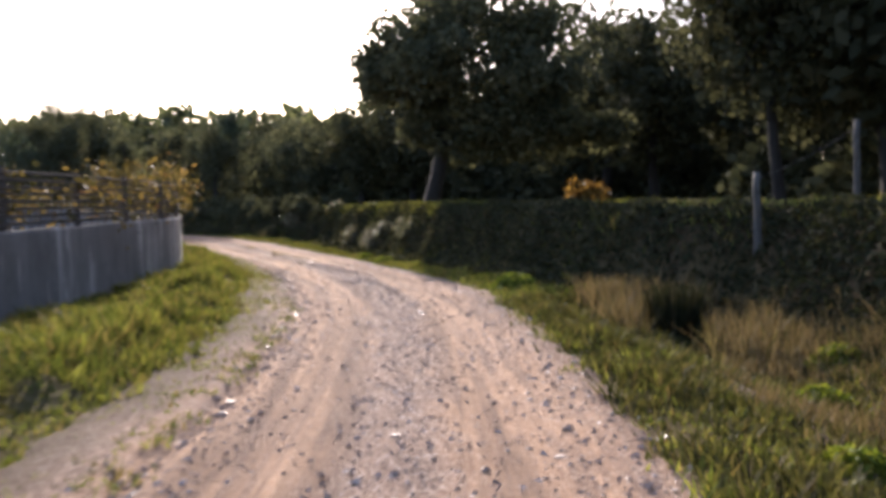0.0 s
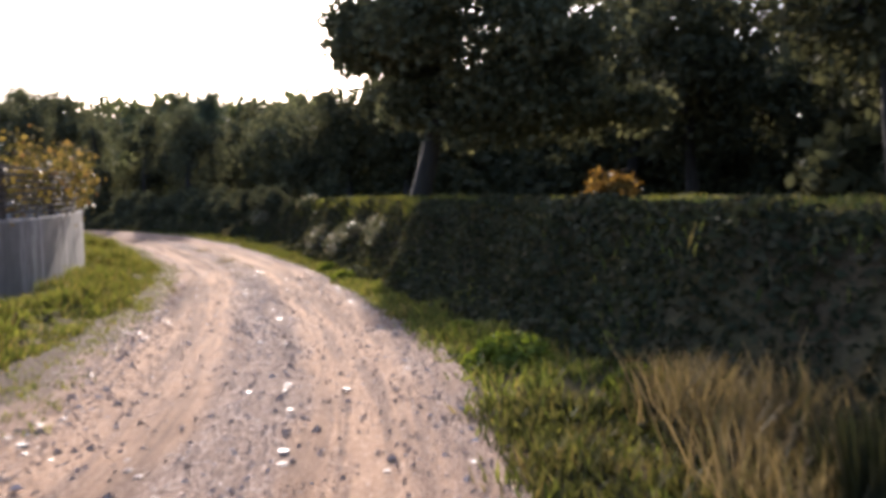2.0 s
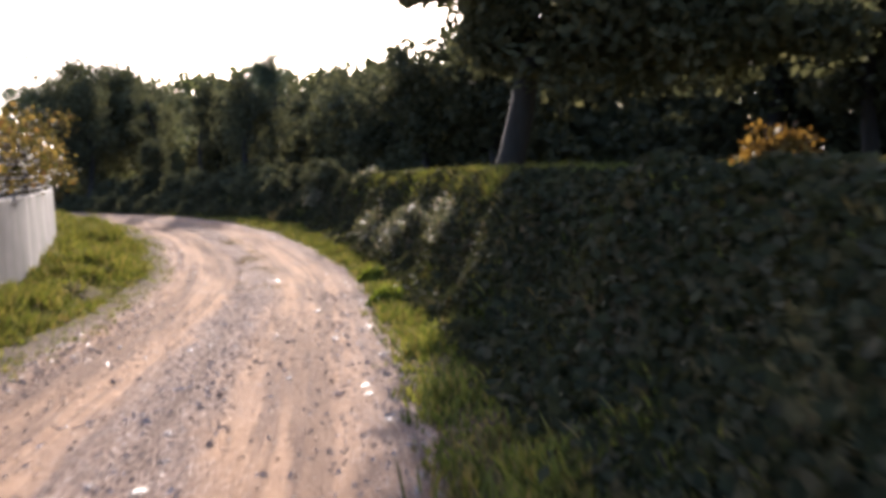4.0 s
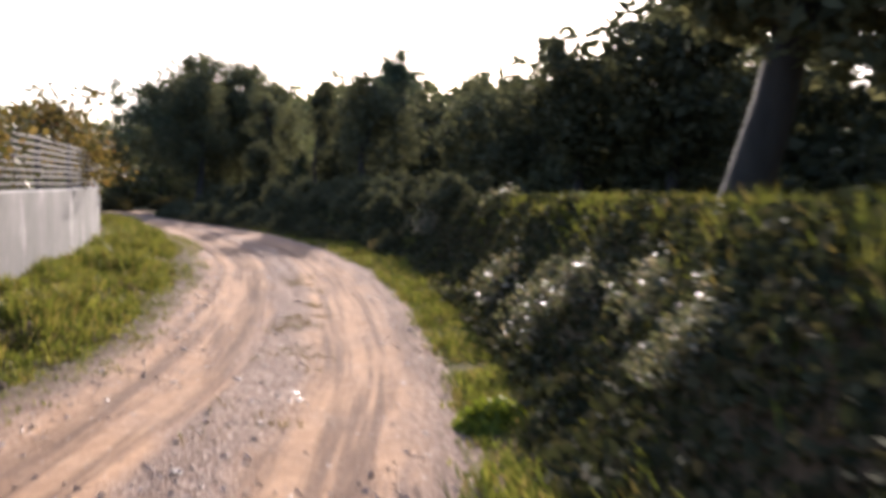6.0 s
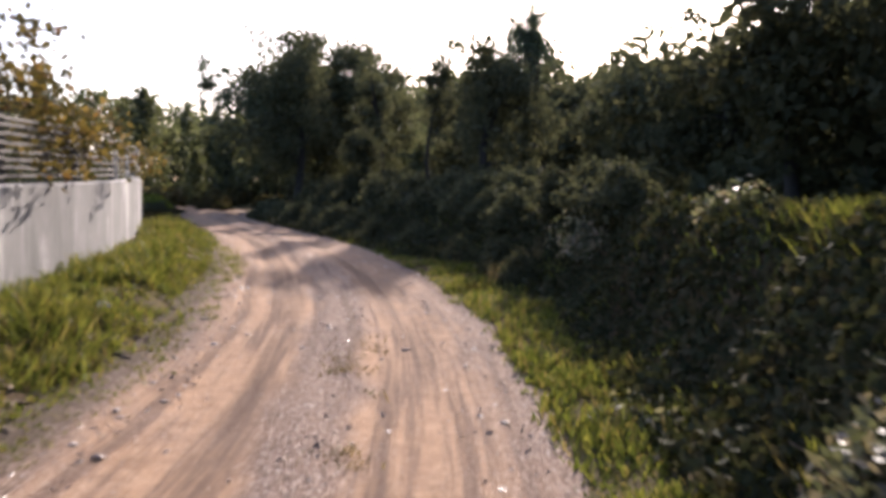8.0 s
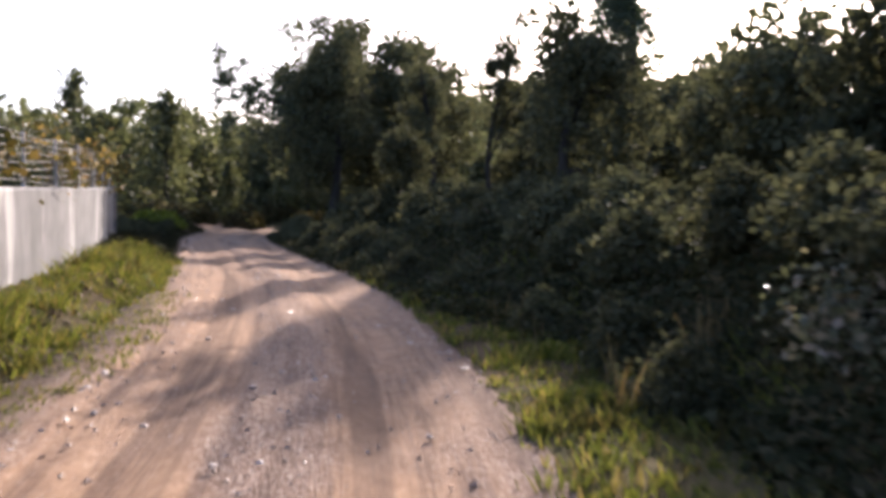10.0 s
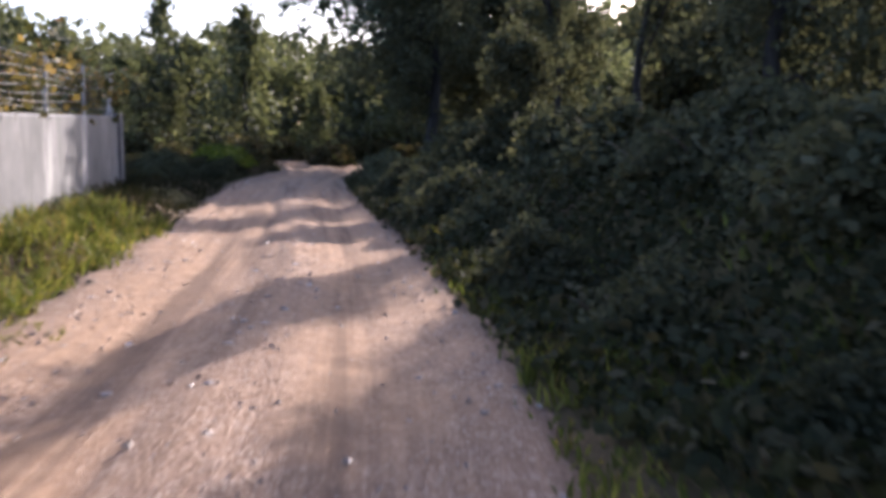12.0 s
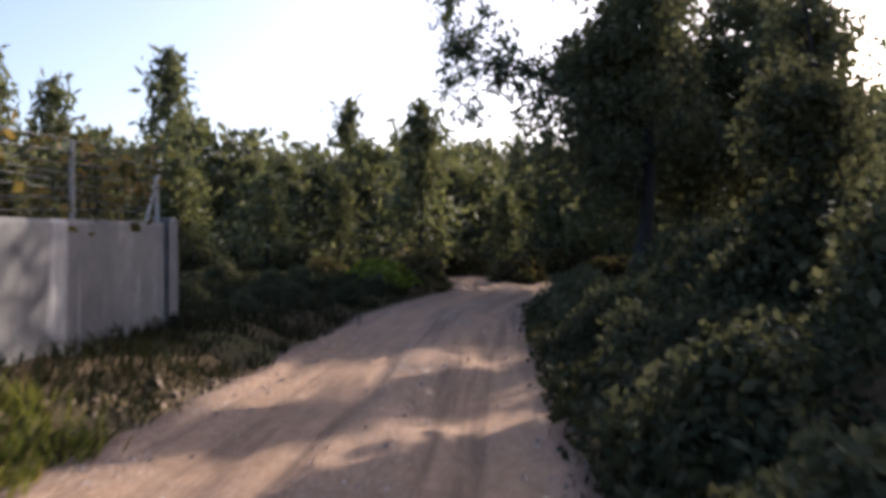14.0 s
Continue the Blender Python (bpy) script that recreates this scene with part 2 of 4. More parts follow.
SOIL, ROAD, STONE, PLASTER = ground_material(), road_material(), stone_material(), plaster_material()
FENCE_WOOD = plain_material("weathered_wood", (0.032, 0.027, 0.023), (0.09, 0.076, 0.062), 9.0, 0.85, stretch=(6, 6, 1))
POST_GREY = plain_material("grey_concrete_post", (0.055, 0.052, 0.046), (0.13, 0.122, 0.11), 16.0, 0.9)
GALV = plain_material("rusted_wire", (0.05, 0.045, 0.04), (0.12, 0.11, 0.10), 14.0, 0.7, 0.2)
EARTH = plain_material("dark_earth", (0.10, 0.072, 0.05), (0.24, 0.175, 0.12), 30.0, 0.95)
POST_PALE = plain_material("pale_concrete_post", (0.34, 0.32, 0.28), (0.55, 0.52, 0.47), 16.0, 0.85)
PAPER = plain_material("white_paper", (0.62, 0.62, 0.60), (0.80, 0.80, 0.78), 20.0, 0.8)
STEM = plain_material("woody_stem", (0.07, 0.05, 0.035), (0.17, 0.125, 0.09), 14.0, 0.85)

# ---- the lane's line, its level and the ground's section ----
# y, x of the lane's middle, half its width, its level
LANE = np.array([(-16, -0.45, 1.15, 0.0), (0, -0.35, 1.15, -0.02), (5, -0.28, 1.05, -0.04), (8.7, -0.35, 1.1, -0.05),
                 (11.2, -0.72, 1.2, -0.06), (14, -1.28, 1.18, -0.12), (18.5, -2.28, 1.24, -0.25), (21.3, -3.0, 1.2, -0.28),
                 (25.3, -4.6, 1.25, -0.25), (28, -5.9, 1.22, -0.15), (31.1, -7.85, 1.18, -0.05), (33.4, -9.6, 1.15, -0.01),
                 (35.5, -11.35, 1.12, 0.01), (37.5, -13.1, 1.1, 0.01), (40.7, -16.05, 1.08, 0.0), (44.5, -19.4, 1.1, -0.02),
                 (49.5, -22.6, 1.25, -0.05), (53, -26.4, 1.3, -0.04), (57, -35, 1.3, -0.05), (75, -80, 1.3, 0.0)])
# y, x of the garden wall's outer face, level of its foot, level of its top
WALL = np.array([(-14, -4.6, -0.05, 0.80), (4, -4.3, -0.05, 0.80), (10, -4.2, -0.05, 0.82), (16, -4.35, -0.05, 0.85), (20, -5.35, -0.04, 0.90), (25, -7.75, 0.0, 0.96),
                 (27, -8.8, 0.0, 0.98), (30, -10.45, 0.06, 1.03), (33, -12.55, 0.14, 1.09), (36, -14.95, 0.22, 1.14), (38.7, -17.42, 0.29, 1.18)])
# along the lane: how far right of its middle the bank's foot lies, and the bank's top level
BANK = np.array([(-16, 6.0, 0.7), (0, 4.6, 0.8), (5, 4.0, 0.82), (8, 3.1, 0.79), (10, 2.1, 0.80), (12, 1.7, 0.79), (18, 1.65, 0.79), (24, 1.8, 0.80),
                 (27, 1.95, 0.80), (30, 2.3, 0.85), (34, 2.0, 0.6), (38, 1.8, 0.42), (45, 1.8, 0.3), (60, 4.0, 0.2), (95, 9.0, 0.2)])


def smooth_line(tab, step=0.1):
    """A line through the rows of tab, its columns as smooth functions of the first."""
    t = np.arange(tab[0, 0], tab[-1, 0], step)
    out = [t]
    for k in range(1, tab.shape[1]):
        v = np.interp(t, tab[:, 0], tab[:, k])
        w = 17
        pad = np.r_[2 * v[0] - v[1:w + 1][::-1], v, 2 * v[-1] - v[-w - 1:-1][::-1]]
        out.append(np.convolve(np.convolve(pad, np.ones(w) / w, "same"), np.ones(w) / w, "same")[w:-w])
    return np.stack(out, 1)


LINE = smooth_line(LANE)
MID = LINE[:, [1, 0]]
TANG = np.gradient(MID, axis=0)
TANG /= np.linalg.norm(TANG, axis=1)[:, None]
RIGHT = np.stack([TANG[:, 1], -TANG[:, 0]], 1)
ARC = np.r_[0, np.cumsum(np.linalg.norm(np.diff(MID, axis=0), axis=1))] - 16.0
WLINE = smooth_line(WALL)
WMID = WLINE[:, [1, 0]]


def wall_gap():
    """For each row of the lane, how far off the garden wall stands."""
    every = WMID[::4]
    return np.array([np.sqrt(((every - m) ** 2).sum(1).min()) for m in MID])


GAP = wall_gap()


def ease(x):
    x = np.clip(x, 0, 1)
    return x * x * (3 - 2 * x)


def margin(s):
    """How far the bare left margin reaches past the lane's edge."""
    return 0.30 + 0.17 * (1 - ease((s - 8.5) / 7.0)) - 0.2 * ease((s - 30) / 6.0)


def lane_uv(xy):
    """Place along the lane (its row) and to the right of its middle."""
    xy = np.atleast_2d(xy)
    row, u = np.zeros(len(xy), int), np.zeros(len(xy))
    coarse = np.arange(0, len(MID), 5)
    for a in range(0, len(xy), 4000):
        part_ = xy[a:a + 4000]
        k = coarse[((part_[:, None] - MID[None, coarse]) ** 2).sum(-1).argmin(1)]
        step = np.linalg.norm(MID[np.minimum(k + 1, len(MID) - 1)] - MID[np.maximum(k - 1, 0)], axis=1) / 2
        k = np.clip(k + np.round(((part_ - MID[k]) * TANG[k]).sum(1) / step), 0, len(MID) - 1).astype(int)
        row[a:a + 4000] = k
        u[a:a + 4000] = ((part_ - MID[k]) * RIGHT[k]).sum(1)
    return row, u


def lumps(xy, size, seed=0.0):
    """Cheap smooth unevenness, about -1 .. 1."""
    x, y = xy[:, 0] / size + seed, xy[:, 1] / size - seed * 1.7
    return (np.sin(1.7 * x + 2.1 * np.sin(0.9 * y + seed)) + np.sin(2.3 * y + 1.6 * np.sin(1.3 * x)) + 0.6 * np.sin(4.1 * x - 3.3 * y + 2 * np.sin(y))) / 2.6


def ground_z(xy):
    xy = np.atleast_2d(np.asarray(xy, float))
    row, u = lane_uv(xy)
    s = LINE[row, 0]
    half, level = LINE[row, 2], LINE[row, 3]
    z = level + 0.02 * lumps(xy, 1.3) * ease((np.abs(u) - half) * 3)
    # left: a cut edge, then the grassed slope up to the wall's foot
    wy = np.clip(s, WLINE[0, 0], WLINE[-1, 0])
    foot = np.interp(wy, WLINE[:, 0], WLINE[:, 2])
    d = -u - half - margin(s) + 0.15
    shelf = 0.15 * ease((d - 0.38 - 0.12 * lumps(xy, 0.4, 6.0)) / 0.25) + (0.06 * lumps(xy, 0.55, 3.0) + 0.04 * lumps(xy, 0.21, 5.0)) * ease((d - 0.3) / 0.4)
    slope = np.clip(GAP[row] - half - margin(s) - 0.1, 0.5, 1.4)
    z = np.where(u < 0, z + shelf + (foot - level - 0.22) * ease((d - 0.35) / slope), z)
    # right: a flat verge, the steep bank and the field above
    toe, top = np.interp(s, BANK[:, 0], BANK[:, 1]), np.interp(s, BANK[:, 0], BANK[:, 2])
    up = ease((u - toe + 0.1 * lumps(xy, 0.9, 1.0)) / 0.9)
    dip = -0.34 * np.exp(-((u - 2.7) / 0.9) ** 2) * (1 - ease((s - 7.4) / 3.0))
    z = np.where(u > 0, z + dip + 0.04 * ease((u - half) / 0.4) + (top - level) * up + 0.05 * lumps(xy, 0.6, 2.0) * ease((u - toe) / 0.5), z)
    far = np.hypot(xy[:, 0] + 8, xy[:, 1] - 25)
    return z * (1 - ease((far - 60) / 60)) + 0.12 * lumps(xy, 9.0) * ease((np.abs(u) - 6) / 6)


def gz(x, y):
    return float(ground_z([(x, y)])[0])


# ---- mesh helpers ----


def mesh_of(name, verts, polys, material, smooth=False):
    """A mesh from an array of places and an array of faces that all have the same number of corners."""
    me = bpy.data.meshes.new(name)
    verts, polys = np.asarray(verts, np.float32), np.asarray(polys, np.int32)
    me.vertices.add(len(verts))
    me.vertices.foreach_set("co", verts.ravel())
    me.loops.add(polys.size)
    me.loops.foreach_set("vertex_index", polys.ravel())
    me.polygons.add(len(polys))
    me.polygons.foreach_set("loop_start", np.arange(len(polys), dtype=np.int32) * polys.shape[1])
    me.polygons.foreach_set("use_smooth", np.full(len(polys), smooth))
    me.materials.append(material)
    me.update(calc_edges=True)
    me.validate()
    return me


def child(name, me, parent, label=""):
    ob = new(name, me)
    ob.parent = parent
    if label:
        ob["label"] = label
    return ob


def grid_faces(nr, nc):
    a = np.arange((nr - 1) * nc).reshape(nr - 1, nc)[:, :-1].ravel()
    return np.stack([a, a + 1, a + nc + 1, a + nc], 1)


def tube(points, radii, sides=7):
    """Places and quads of a tapered tube along points."""
    points, radii = np.asarray(points, float), np.asarray(radii, float)
    way = np.gradient(points, axis=0)
    way /= np.linalg.norm(way, axis=1)[:, None] + 1e-9
    ref = np.where(np.abs(way[:, 2:3]) < 0.9, np.array([[0, 0, 1.0]]), np.array([[1.0, 0, 0]]))
    a = np.cross(way, ref)
    a /= np.linalg.norm(a, axis=1)[:, None]
    b = np.cross(way, a)
    ang = np.linspace(0, 2 * np.pi, sides, endpoint=False)
    v = points[:, None] + radii[:, None, None] * (np.cos(ang)[None, :, None] * a[:, None] + np.sin(ang)[None, :, None] * b[:, None])
    k = np.arange(len(points) - 1)[:, None] * sides
    i, j = np.arange(sides)[None], (np.arange(sides)[None] + 1) % sides
    q = np.stack([k + i, k + j, k + sides + j, k + sides + i], -1).reshape(-1, 4)
    return v.reshape(-1, 3), q


def joined(pieces):
    vs, qs, n = [], [], 0
    for v, q in pieces:
        vs.append(v)
        qs.append(q + n)
        n += len(v)
    return np.concatenate(vs), np.concatenate(qs)


def leaves(rng, centres, length, width, droop=0.0):
    """Lozenge leaves at the given centres, each turned at random."""
    n = len(centres)
    a = rng.normal(size=(n, 3))
    a[:, 2] -= droop
    a /= np.linalg.norm(a, axis=1)[:, None]
    b = np.cross(a, rng.normal(size=(n, 3)))
    b /= np.linalg.norm(b, axis=1)[:, None] + 1e-9
    k = rng.uniform(0.6, 1.3, (n, 1))
    a, b = a * k * length / 2, b * k * width / 2
    v = np.stack([centres - a, centres + b - 0.15 * a, centres + a, centres - b - 0.15 * a], 1).reshape(-1, 3)
    return v, np.arange(4 * n).reshape(n, 4)


def shell(rng, centre, radius, n, inner=0.55):
    d = rng.normal(size=(n, 3))
    d /= np.linalg.norm(d, axis=1)[:, None]
    return np.asarray(centre) + d * np.asarray(radius) * rng.uniform(inner, 1.0, (n, 1))


def crown_lobes(rng, centre, radius, count, lobe):
    """Middles and radii of the lumps that make up a crown."""
    c = shell(rng, centre, np.asarray(radius) - lobe * np.array([0.75, 0.75, 0.6]), count, 0.35)
    return c, rng.uniform(lobe * 0.6, lobe * 1.25, count)


def branchy(rng, foot, top, radius, targets, bend=0.25):
    """A bent trunk from foot to top and limbs from it towards the targets."""
    foot, top = np.asarray(foot, float), np.asarray(top, float)
    t = np.linspace(0, 1, 9)[:, None]
    mid = foot + (top - foot) * t + np.c_[np.sin(t * 3.1) * bend * rng.normal(), np.sin(t * 4.0) * bend * rng.normal(), 0 * t]
    pieces = [tube(mid, radius * (1.25 - 0.95 * t[:, 0]) + 0.15 * radius * np.exp(-t[:, 0] * 18), 9)]
    for goal in targets:
        k = rng.integers(3, 8)
        start, goal = mid[k], np.asarray(goal)
        u = np.linspace(0, 1, 6)[:, None]
        line = start + (goal - start) * u + np.c_[0 * u, 0 * u, 0.12 * np.sin(u * 3.14)] + rng.normal(size=(6, 3)) * 0.05 * u
        pieces.append(tube(line, radius * 0.42 * (1 - 0.8 * u[:, 0]), 5))
    return joined(pieces)


def tree(name, label, category, trunk_mesh, crown_mesh):
    ob = new(name)
    tagged(ob, label, category)
    child("trunk", trunk_mesh, ob)
    child("crown", crown_mesh, ob)
    return ob


def stand(ob, x, y, size=1.0, turn=0.0, wide=1.0, sink=0.05):
    """Put a thing on the ground."""
    ob.matrix_basis = pose(x, y, gz(x, y) - sink, 0, 0, turn) @ Matrix.Diagonal((size * wide, size * wide, size, 1))
    return ob


def planted(proto, x, y, size=1.0, turn=0.0, wide=1.0, sink=0.05):
    m = pose(x, y, gz(x, y) - sink, 0, 0, turn)
    ob = copy_thing(proto, m)
    ob.matrix_basis = m @ Matrix.Diagonal((size * wide, size * wide, size, 1))
    return ob


# ---- ground and road ----


def build_ground():
    xs = np.r_[-2500, -1200, -600, -300, -180, -120, -90, -70, -56, -46, np.arange(-40, -26, 1.0), np.arange(-26, 8, 0.22), np.arange(8, 30, 1.0), 34, 40, 50, 65, 90, 130, 200, 350, 700, 1500, 2500]
    ys = np.r_[-2500, -1200, -600, -300, -150, -90, -60, -40, -30, -24, np.arange(-20, -4, 1.0), np.arange(-4, 56, 0.22), np.arange(56, 80, 1.0), 86, 94, 104, 120, 150, 200, 300, 500, 900, 1700, 2800]
    gx, gy = np.meshgrid(xs, ys)
    xy = np.stack([gx.ravel(), gy.ravel()], 1)
    z = ground_z(xy)
    row, u = lane_uv(xy)
    z -= 0.07 * (1 - ease((np.abs(u) - LINE[row, 2] - np.where(u < 0, margin(LINE[row, 0]), 0) + 0.25) / 0.35))
    me = mesh_of("ground", np.c_[xy, z], grid_faces(len(ys), len(xs)), SOIL, True)
    tagged(new("ground", me), "rough turf and bare soil beside the lane", "ground", kind="structure")


def road_height(s, u):
    """Ruts and crown of the lane's surface, relative to its level."""
    rut = -0.05 * (np.exp(-((u + 0.62) / 0.24) ** 2) + np.exp(-((u - 0.62) / 0.26) ** 2))
    small = -0.045 * np.exp(-((u + 0.25 + 0.05 * np.sin(s)) / 0.06) ** 2) * (0.5 + 0.5 * np.sin(0.6 * s + 1))
    small += -0.045 * np.exp(-((u + 0.95 + 0.06 * np.sin(0.8 * s)) / 0.07) ** 2) * (0.5 + 0.5 * np.sin(0.45 * s))
    rough = 0.010 * np.sin(0.9 * s + 2 * np.sin(3 * u)) * np.sin(7 * u + 0.5 * s) + 0.005 * np.sin(5.1 * s + 9 * u) * np.sin(13 * u - 2.3 * s)
    small += 0.022 * np.exp(-((u - 0.04) / 0.16) ** 2) * (0.6 + 0.4 * np.sin(2.3 * s + 4 * u))
    return rut + small + rough


def build_road():
    rows = np.arange(0, len(LINE), 1)
    us = np.arange(-2.52, 2.11, 0.05)
    S, U = ARC[rows][:, None] + 0 * us, us[None] + 0 * ARC[rows][:, None]
    half = LINE[rows, 2][:, None]
    edge = half + 0.06 * np.sin(1.3 * S + 1.3 * np.sin(0.7 * S)) + 0.035 * np.sin(5.3 * S + 2 * np.sin(3.1 * S)) + 0.03 * np.sin(13 * S + 3 * U)
    edge = edge + np.where(U < 0, margin(LINE[rows, 0])[:, None], 0.0)
    drop = -0.13 * ease((np.abs(U) - edge + 0.05) / 0.5)
    xy = MID[rows][:, None] + RIGHT[rows][:, None] * us[None, :, None]
    z = LINE[rows, 3][:, None] + road_height(S, U) + drop + 0.015
    me = mesh_of("road", np.concatenate([xy, z[..., None]], -1).reshape(-1, 3), grid_faces(len(rows), len(us)), ROAD, True)
    layer = me.uv_layers.new(name="lane")
    idx = np.empty(len(me.loops), np.int32)
    me.loops.foreach_get("vertex_index", idx)
    layer.data.foreach_set("uv", np.stack([U.ravel()[idx], S.ravel()[idx]], 1).astype(np.float32).ravel())
    return tagged(new("road", me), "rutted sandy dirt lane with loose stones", "road", kind="structure")


build_ground()
road = build_road()


# ---- garden wall and fence ----
def build_wall():
    n = np.stack([np.gradient(WMID[:, 1]), -np.gradient(WMID[:, 0])], 1)
    n /= np.linalg.norm(n, axis=1)[:, None]
    rows = np.arange(0, len(WMID), 1)
    rows = np.r_[rows[rows < len(WMID) - 1], len(WMID) - 1]
    prof = [(0.0, 0), (0.0, 0.97), (-0.012, 1.0), (-0.138, 1.0), (-0.15, 0.97), (-0.15, 0)]
    v = []
    for off, up in prof:
        lo, hi = WLINE[rows, 2] - 0.3, WLINE[rows, 3]
        wav = 0.004 * np.sin(WLINE[rows, 0] * 0.7)
        v.append(np.c_[WMID[rows] + n[rows] * (off + wav[:, None]), lo + (hi - lo) * up])
    v = np.stack(v, 1).reshape(-1, 3)
    q = grid_faces(len(rows), len(prof))
    k = (len(rows) - 1) * len(prof)
    caps = [[0, 1, 4, 5], [1, 2, 3, 4], [k + 5, k + 4, k + 1, k], [k + 4, k + 3, k + 2, k + 1]]
    me = mesh_of("wall_garden", v, np.r_[q[:, ::-1], caps], PLASTER)
    return tagged(new("wall_garden", me), "low cement-rendered garden wall with damp stains", "wall", kind="structure"), n


def build_pillar():
    """The slightly higher end pillar of the garden wall."""
    way = WMID[-1] - WMID[-6]
    way /= np.linalg.norm(way)
    side = np.array([way[1], -way[0]])
    c = WMID[-1] + way * 0.11 - side * 0.075
    rings = []
    for z, r in ((WLINE[-1, 2] - 0.4, 0.115), (WLINE[-1, 3] + 0.02, 0.115), (WLINE[-1, 3] + 0.04, 0.10)):
        rings += [(*(c + (way * a + side * b) * r), z) for a, b in ((-1, -1), (1, -1), (1, 1), (-1, 1))]
    q = [[4 * k + i, 4 * k + (i + 1) % 4, 4 * k + 4 + (i + 1) % 4, 4 * k + 4 + i] for k in range(2) for i in range(4)] + [[8, 9, 10, 11]]
    return tagged(new("wall_pillar", mesh_of("wall_pillar", rings, q, PLASTER)), "cement-rendered pillar that ends the garden wall", "pillar", kind="structure")


build_pillar()
wall, WNORM = build_wall()


def on_wall(y, back=0.075):
    """Place on the wall's top at that y."""
    k = int(np.clip(round((y - WLINE[0, 0]) / 0.1), 0, len(WMID) - 1))
    p = WMID[k] - WNORM[k] * back
    return np.array([p[0], p[1], WLINE[k, 3]])


def box_between(a, b, wide, high):
    """Places and quads of a bar from a to b with a slightly eased top."""
    a, b = np.asarray(a, float), np.asarray(b, float)
    way = (b - a) / np.linalg.norm(b - a)
    side = np.cross(way, (0, 0, 1.0)) if abs(way[2]) < 0.95 else np.array([1.0, 0, 0])
    side /= np.linalg.norm(side)
    up = np.cross(side, way)
    ring = [(-1, -1), (1, -1), (1, 0.8), (0.8, 1), (-0.8, 1), (-1, 0.8)]
    v = [p + side * x * wide / 2 + up * y * high / 2 for p in (a, b) for x, y in ring]
    q = [[i, (i + 1) % 6, 6 + (i + 1) % 6, 6 + i] for i in range(6)] + [[0, 5, 4, 3], [0, 3, 2, 1], [6, 7, 8, 9], [6, 9, 10, 11]]
    return np.array(v), np.array(q)


def build_slat_fence(y0, y1, bay, rails, high):
    fence = new("slat_fence")
    tagged(fence, "dark weathered horizontal slat fence on top of the wall", "fence")
    fence.location = on_wall((y0 + y1) / 2)
    base = np.array(fence.location)
    ys = np.arange(y0, y1 + 0.01, bay)
    for y in ys:
        p = on_wall(y) - base
        v, q = box_between(p, p + (0, 0, high + 0.04), 0.06, 0.05)
        child("post", mesh_of("post", v, q, FENCE_WOOD), fence)
    rng = np.random.default_rng(5)
    for a, b in zip(ys[:-1], ys[1:]):
        for i in range(rails):
            h = 0.07 + (high - 0.08) * i / (rails - 1)
            p, r = on_wall(a, 0.04) - base, on_wall(b, 0.04) - base
            v, q = box_between(p + (0, 0, h + rng.normal() * 0.006), r + (0, 0, h + rng.normal() * 0.006), 0.022, 0.034)
            child("slat", mesh_of("slat", v, q, FENCE_WOOD), fence)
    return fence


def build_wire_fence(y0, y1, bay, wires, high):
    fence = new("wire_fence")
    tagged(fence, "wire fence on thin pale posts above the wall", "fence")
    base = on_wall((y0 + y1) / 2)
    fence.location = base
    ys = np.linspace(y0, y1, int(round((y1 - y0) / bay)) + 1)
    rng = np.random.default_rng(8)
    for y in ys:
        p = on_wall(y) - base
        v, q = tube([p, p + (0, 0, high * 0.5), p + (0.01 * rng.normal(), 0.01 * rng.normal(), high)], [0.022, 0.021, 0.02], 8)
        child("post", mesh_of("post", v, q, POST_PALE, True), fence)
    p = on_wall(y1) - base
    v, q = tube([p + (0.16, -0.18, 0.0), p + (0, 0, high * 0.75)], [0.018, 0.016], 6)
    child("brace", mesh_of("brace", v, q, POST_PALE, True), fence)
    for i in range(wires):
        line = []
        for a in np.linspace(y0, y1, 30):
            sag = 0.02 * math.sin((a - y0) * 2.2 + i)
            line.append(on_wall(a) - base + (0, 0, 0.06 + (high - 0.08) * i / (wires - 1) + sag))
        v, q = tube(line, [0.0055] * 30, 5)
        child("wire", mesh_of("wire", v, q, GALV), fence)
    return fence


build_slat_fence(7.0, 31.0, 2.0, 8, 0.62)
build_wire_fence(31.4, 38.6, 1.2, 8, 0.58)


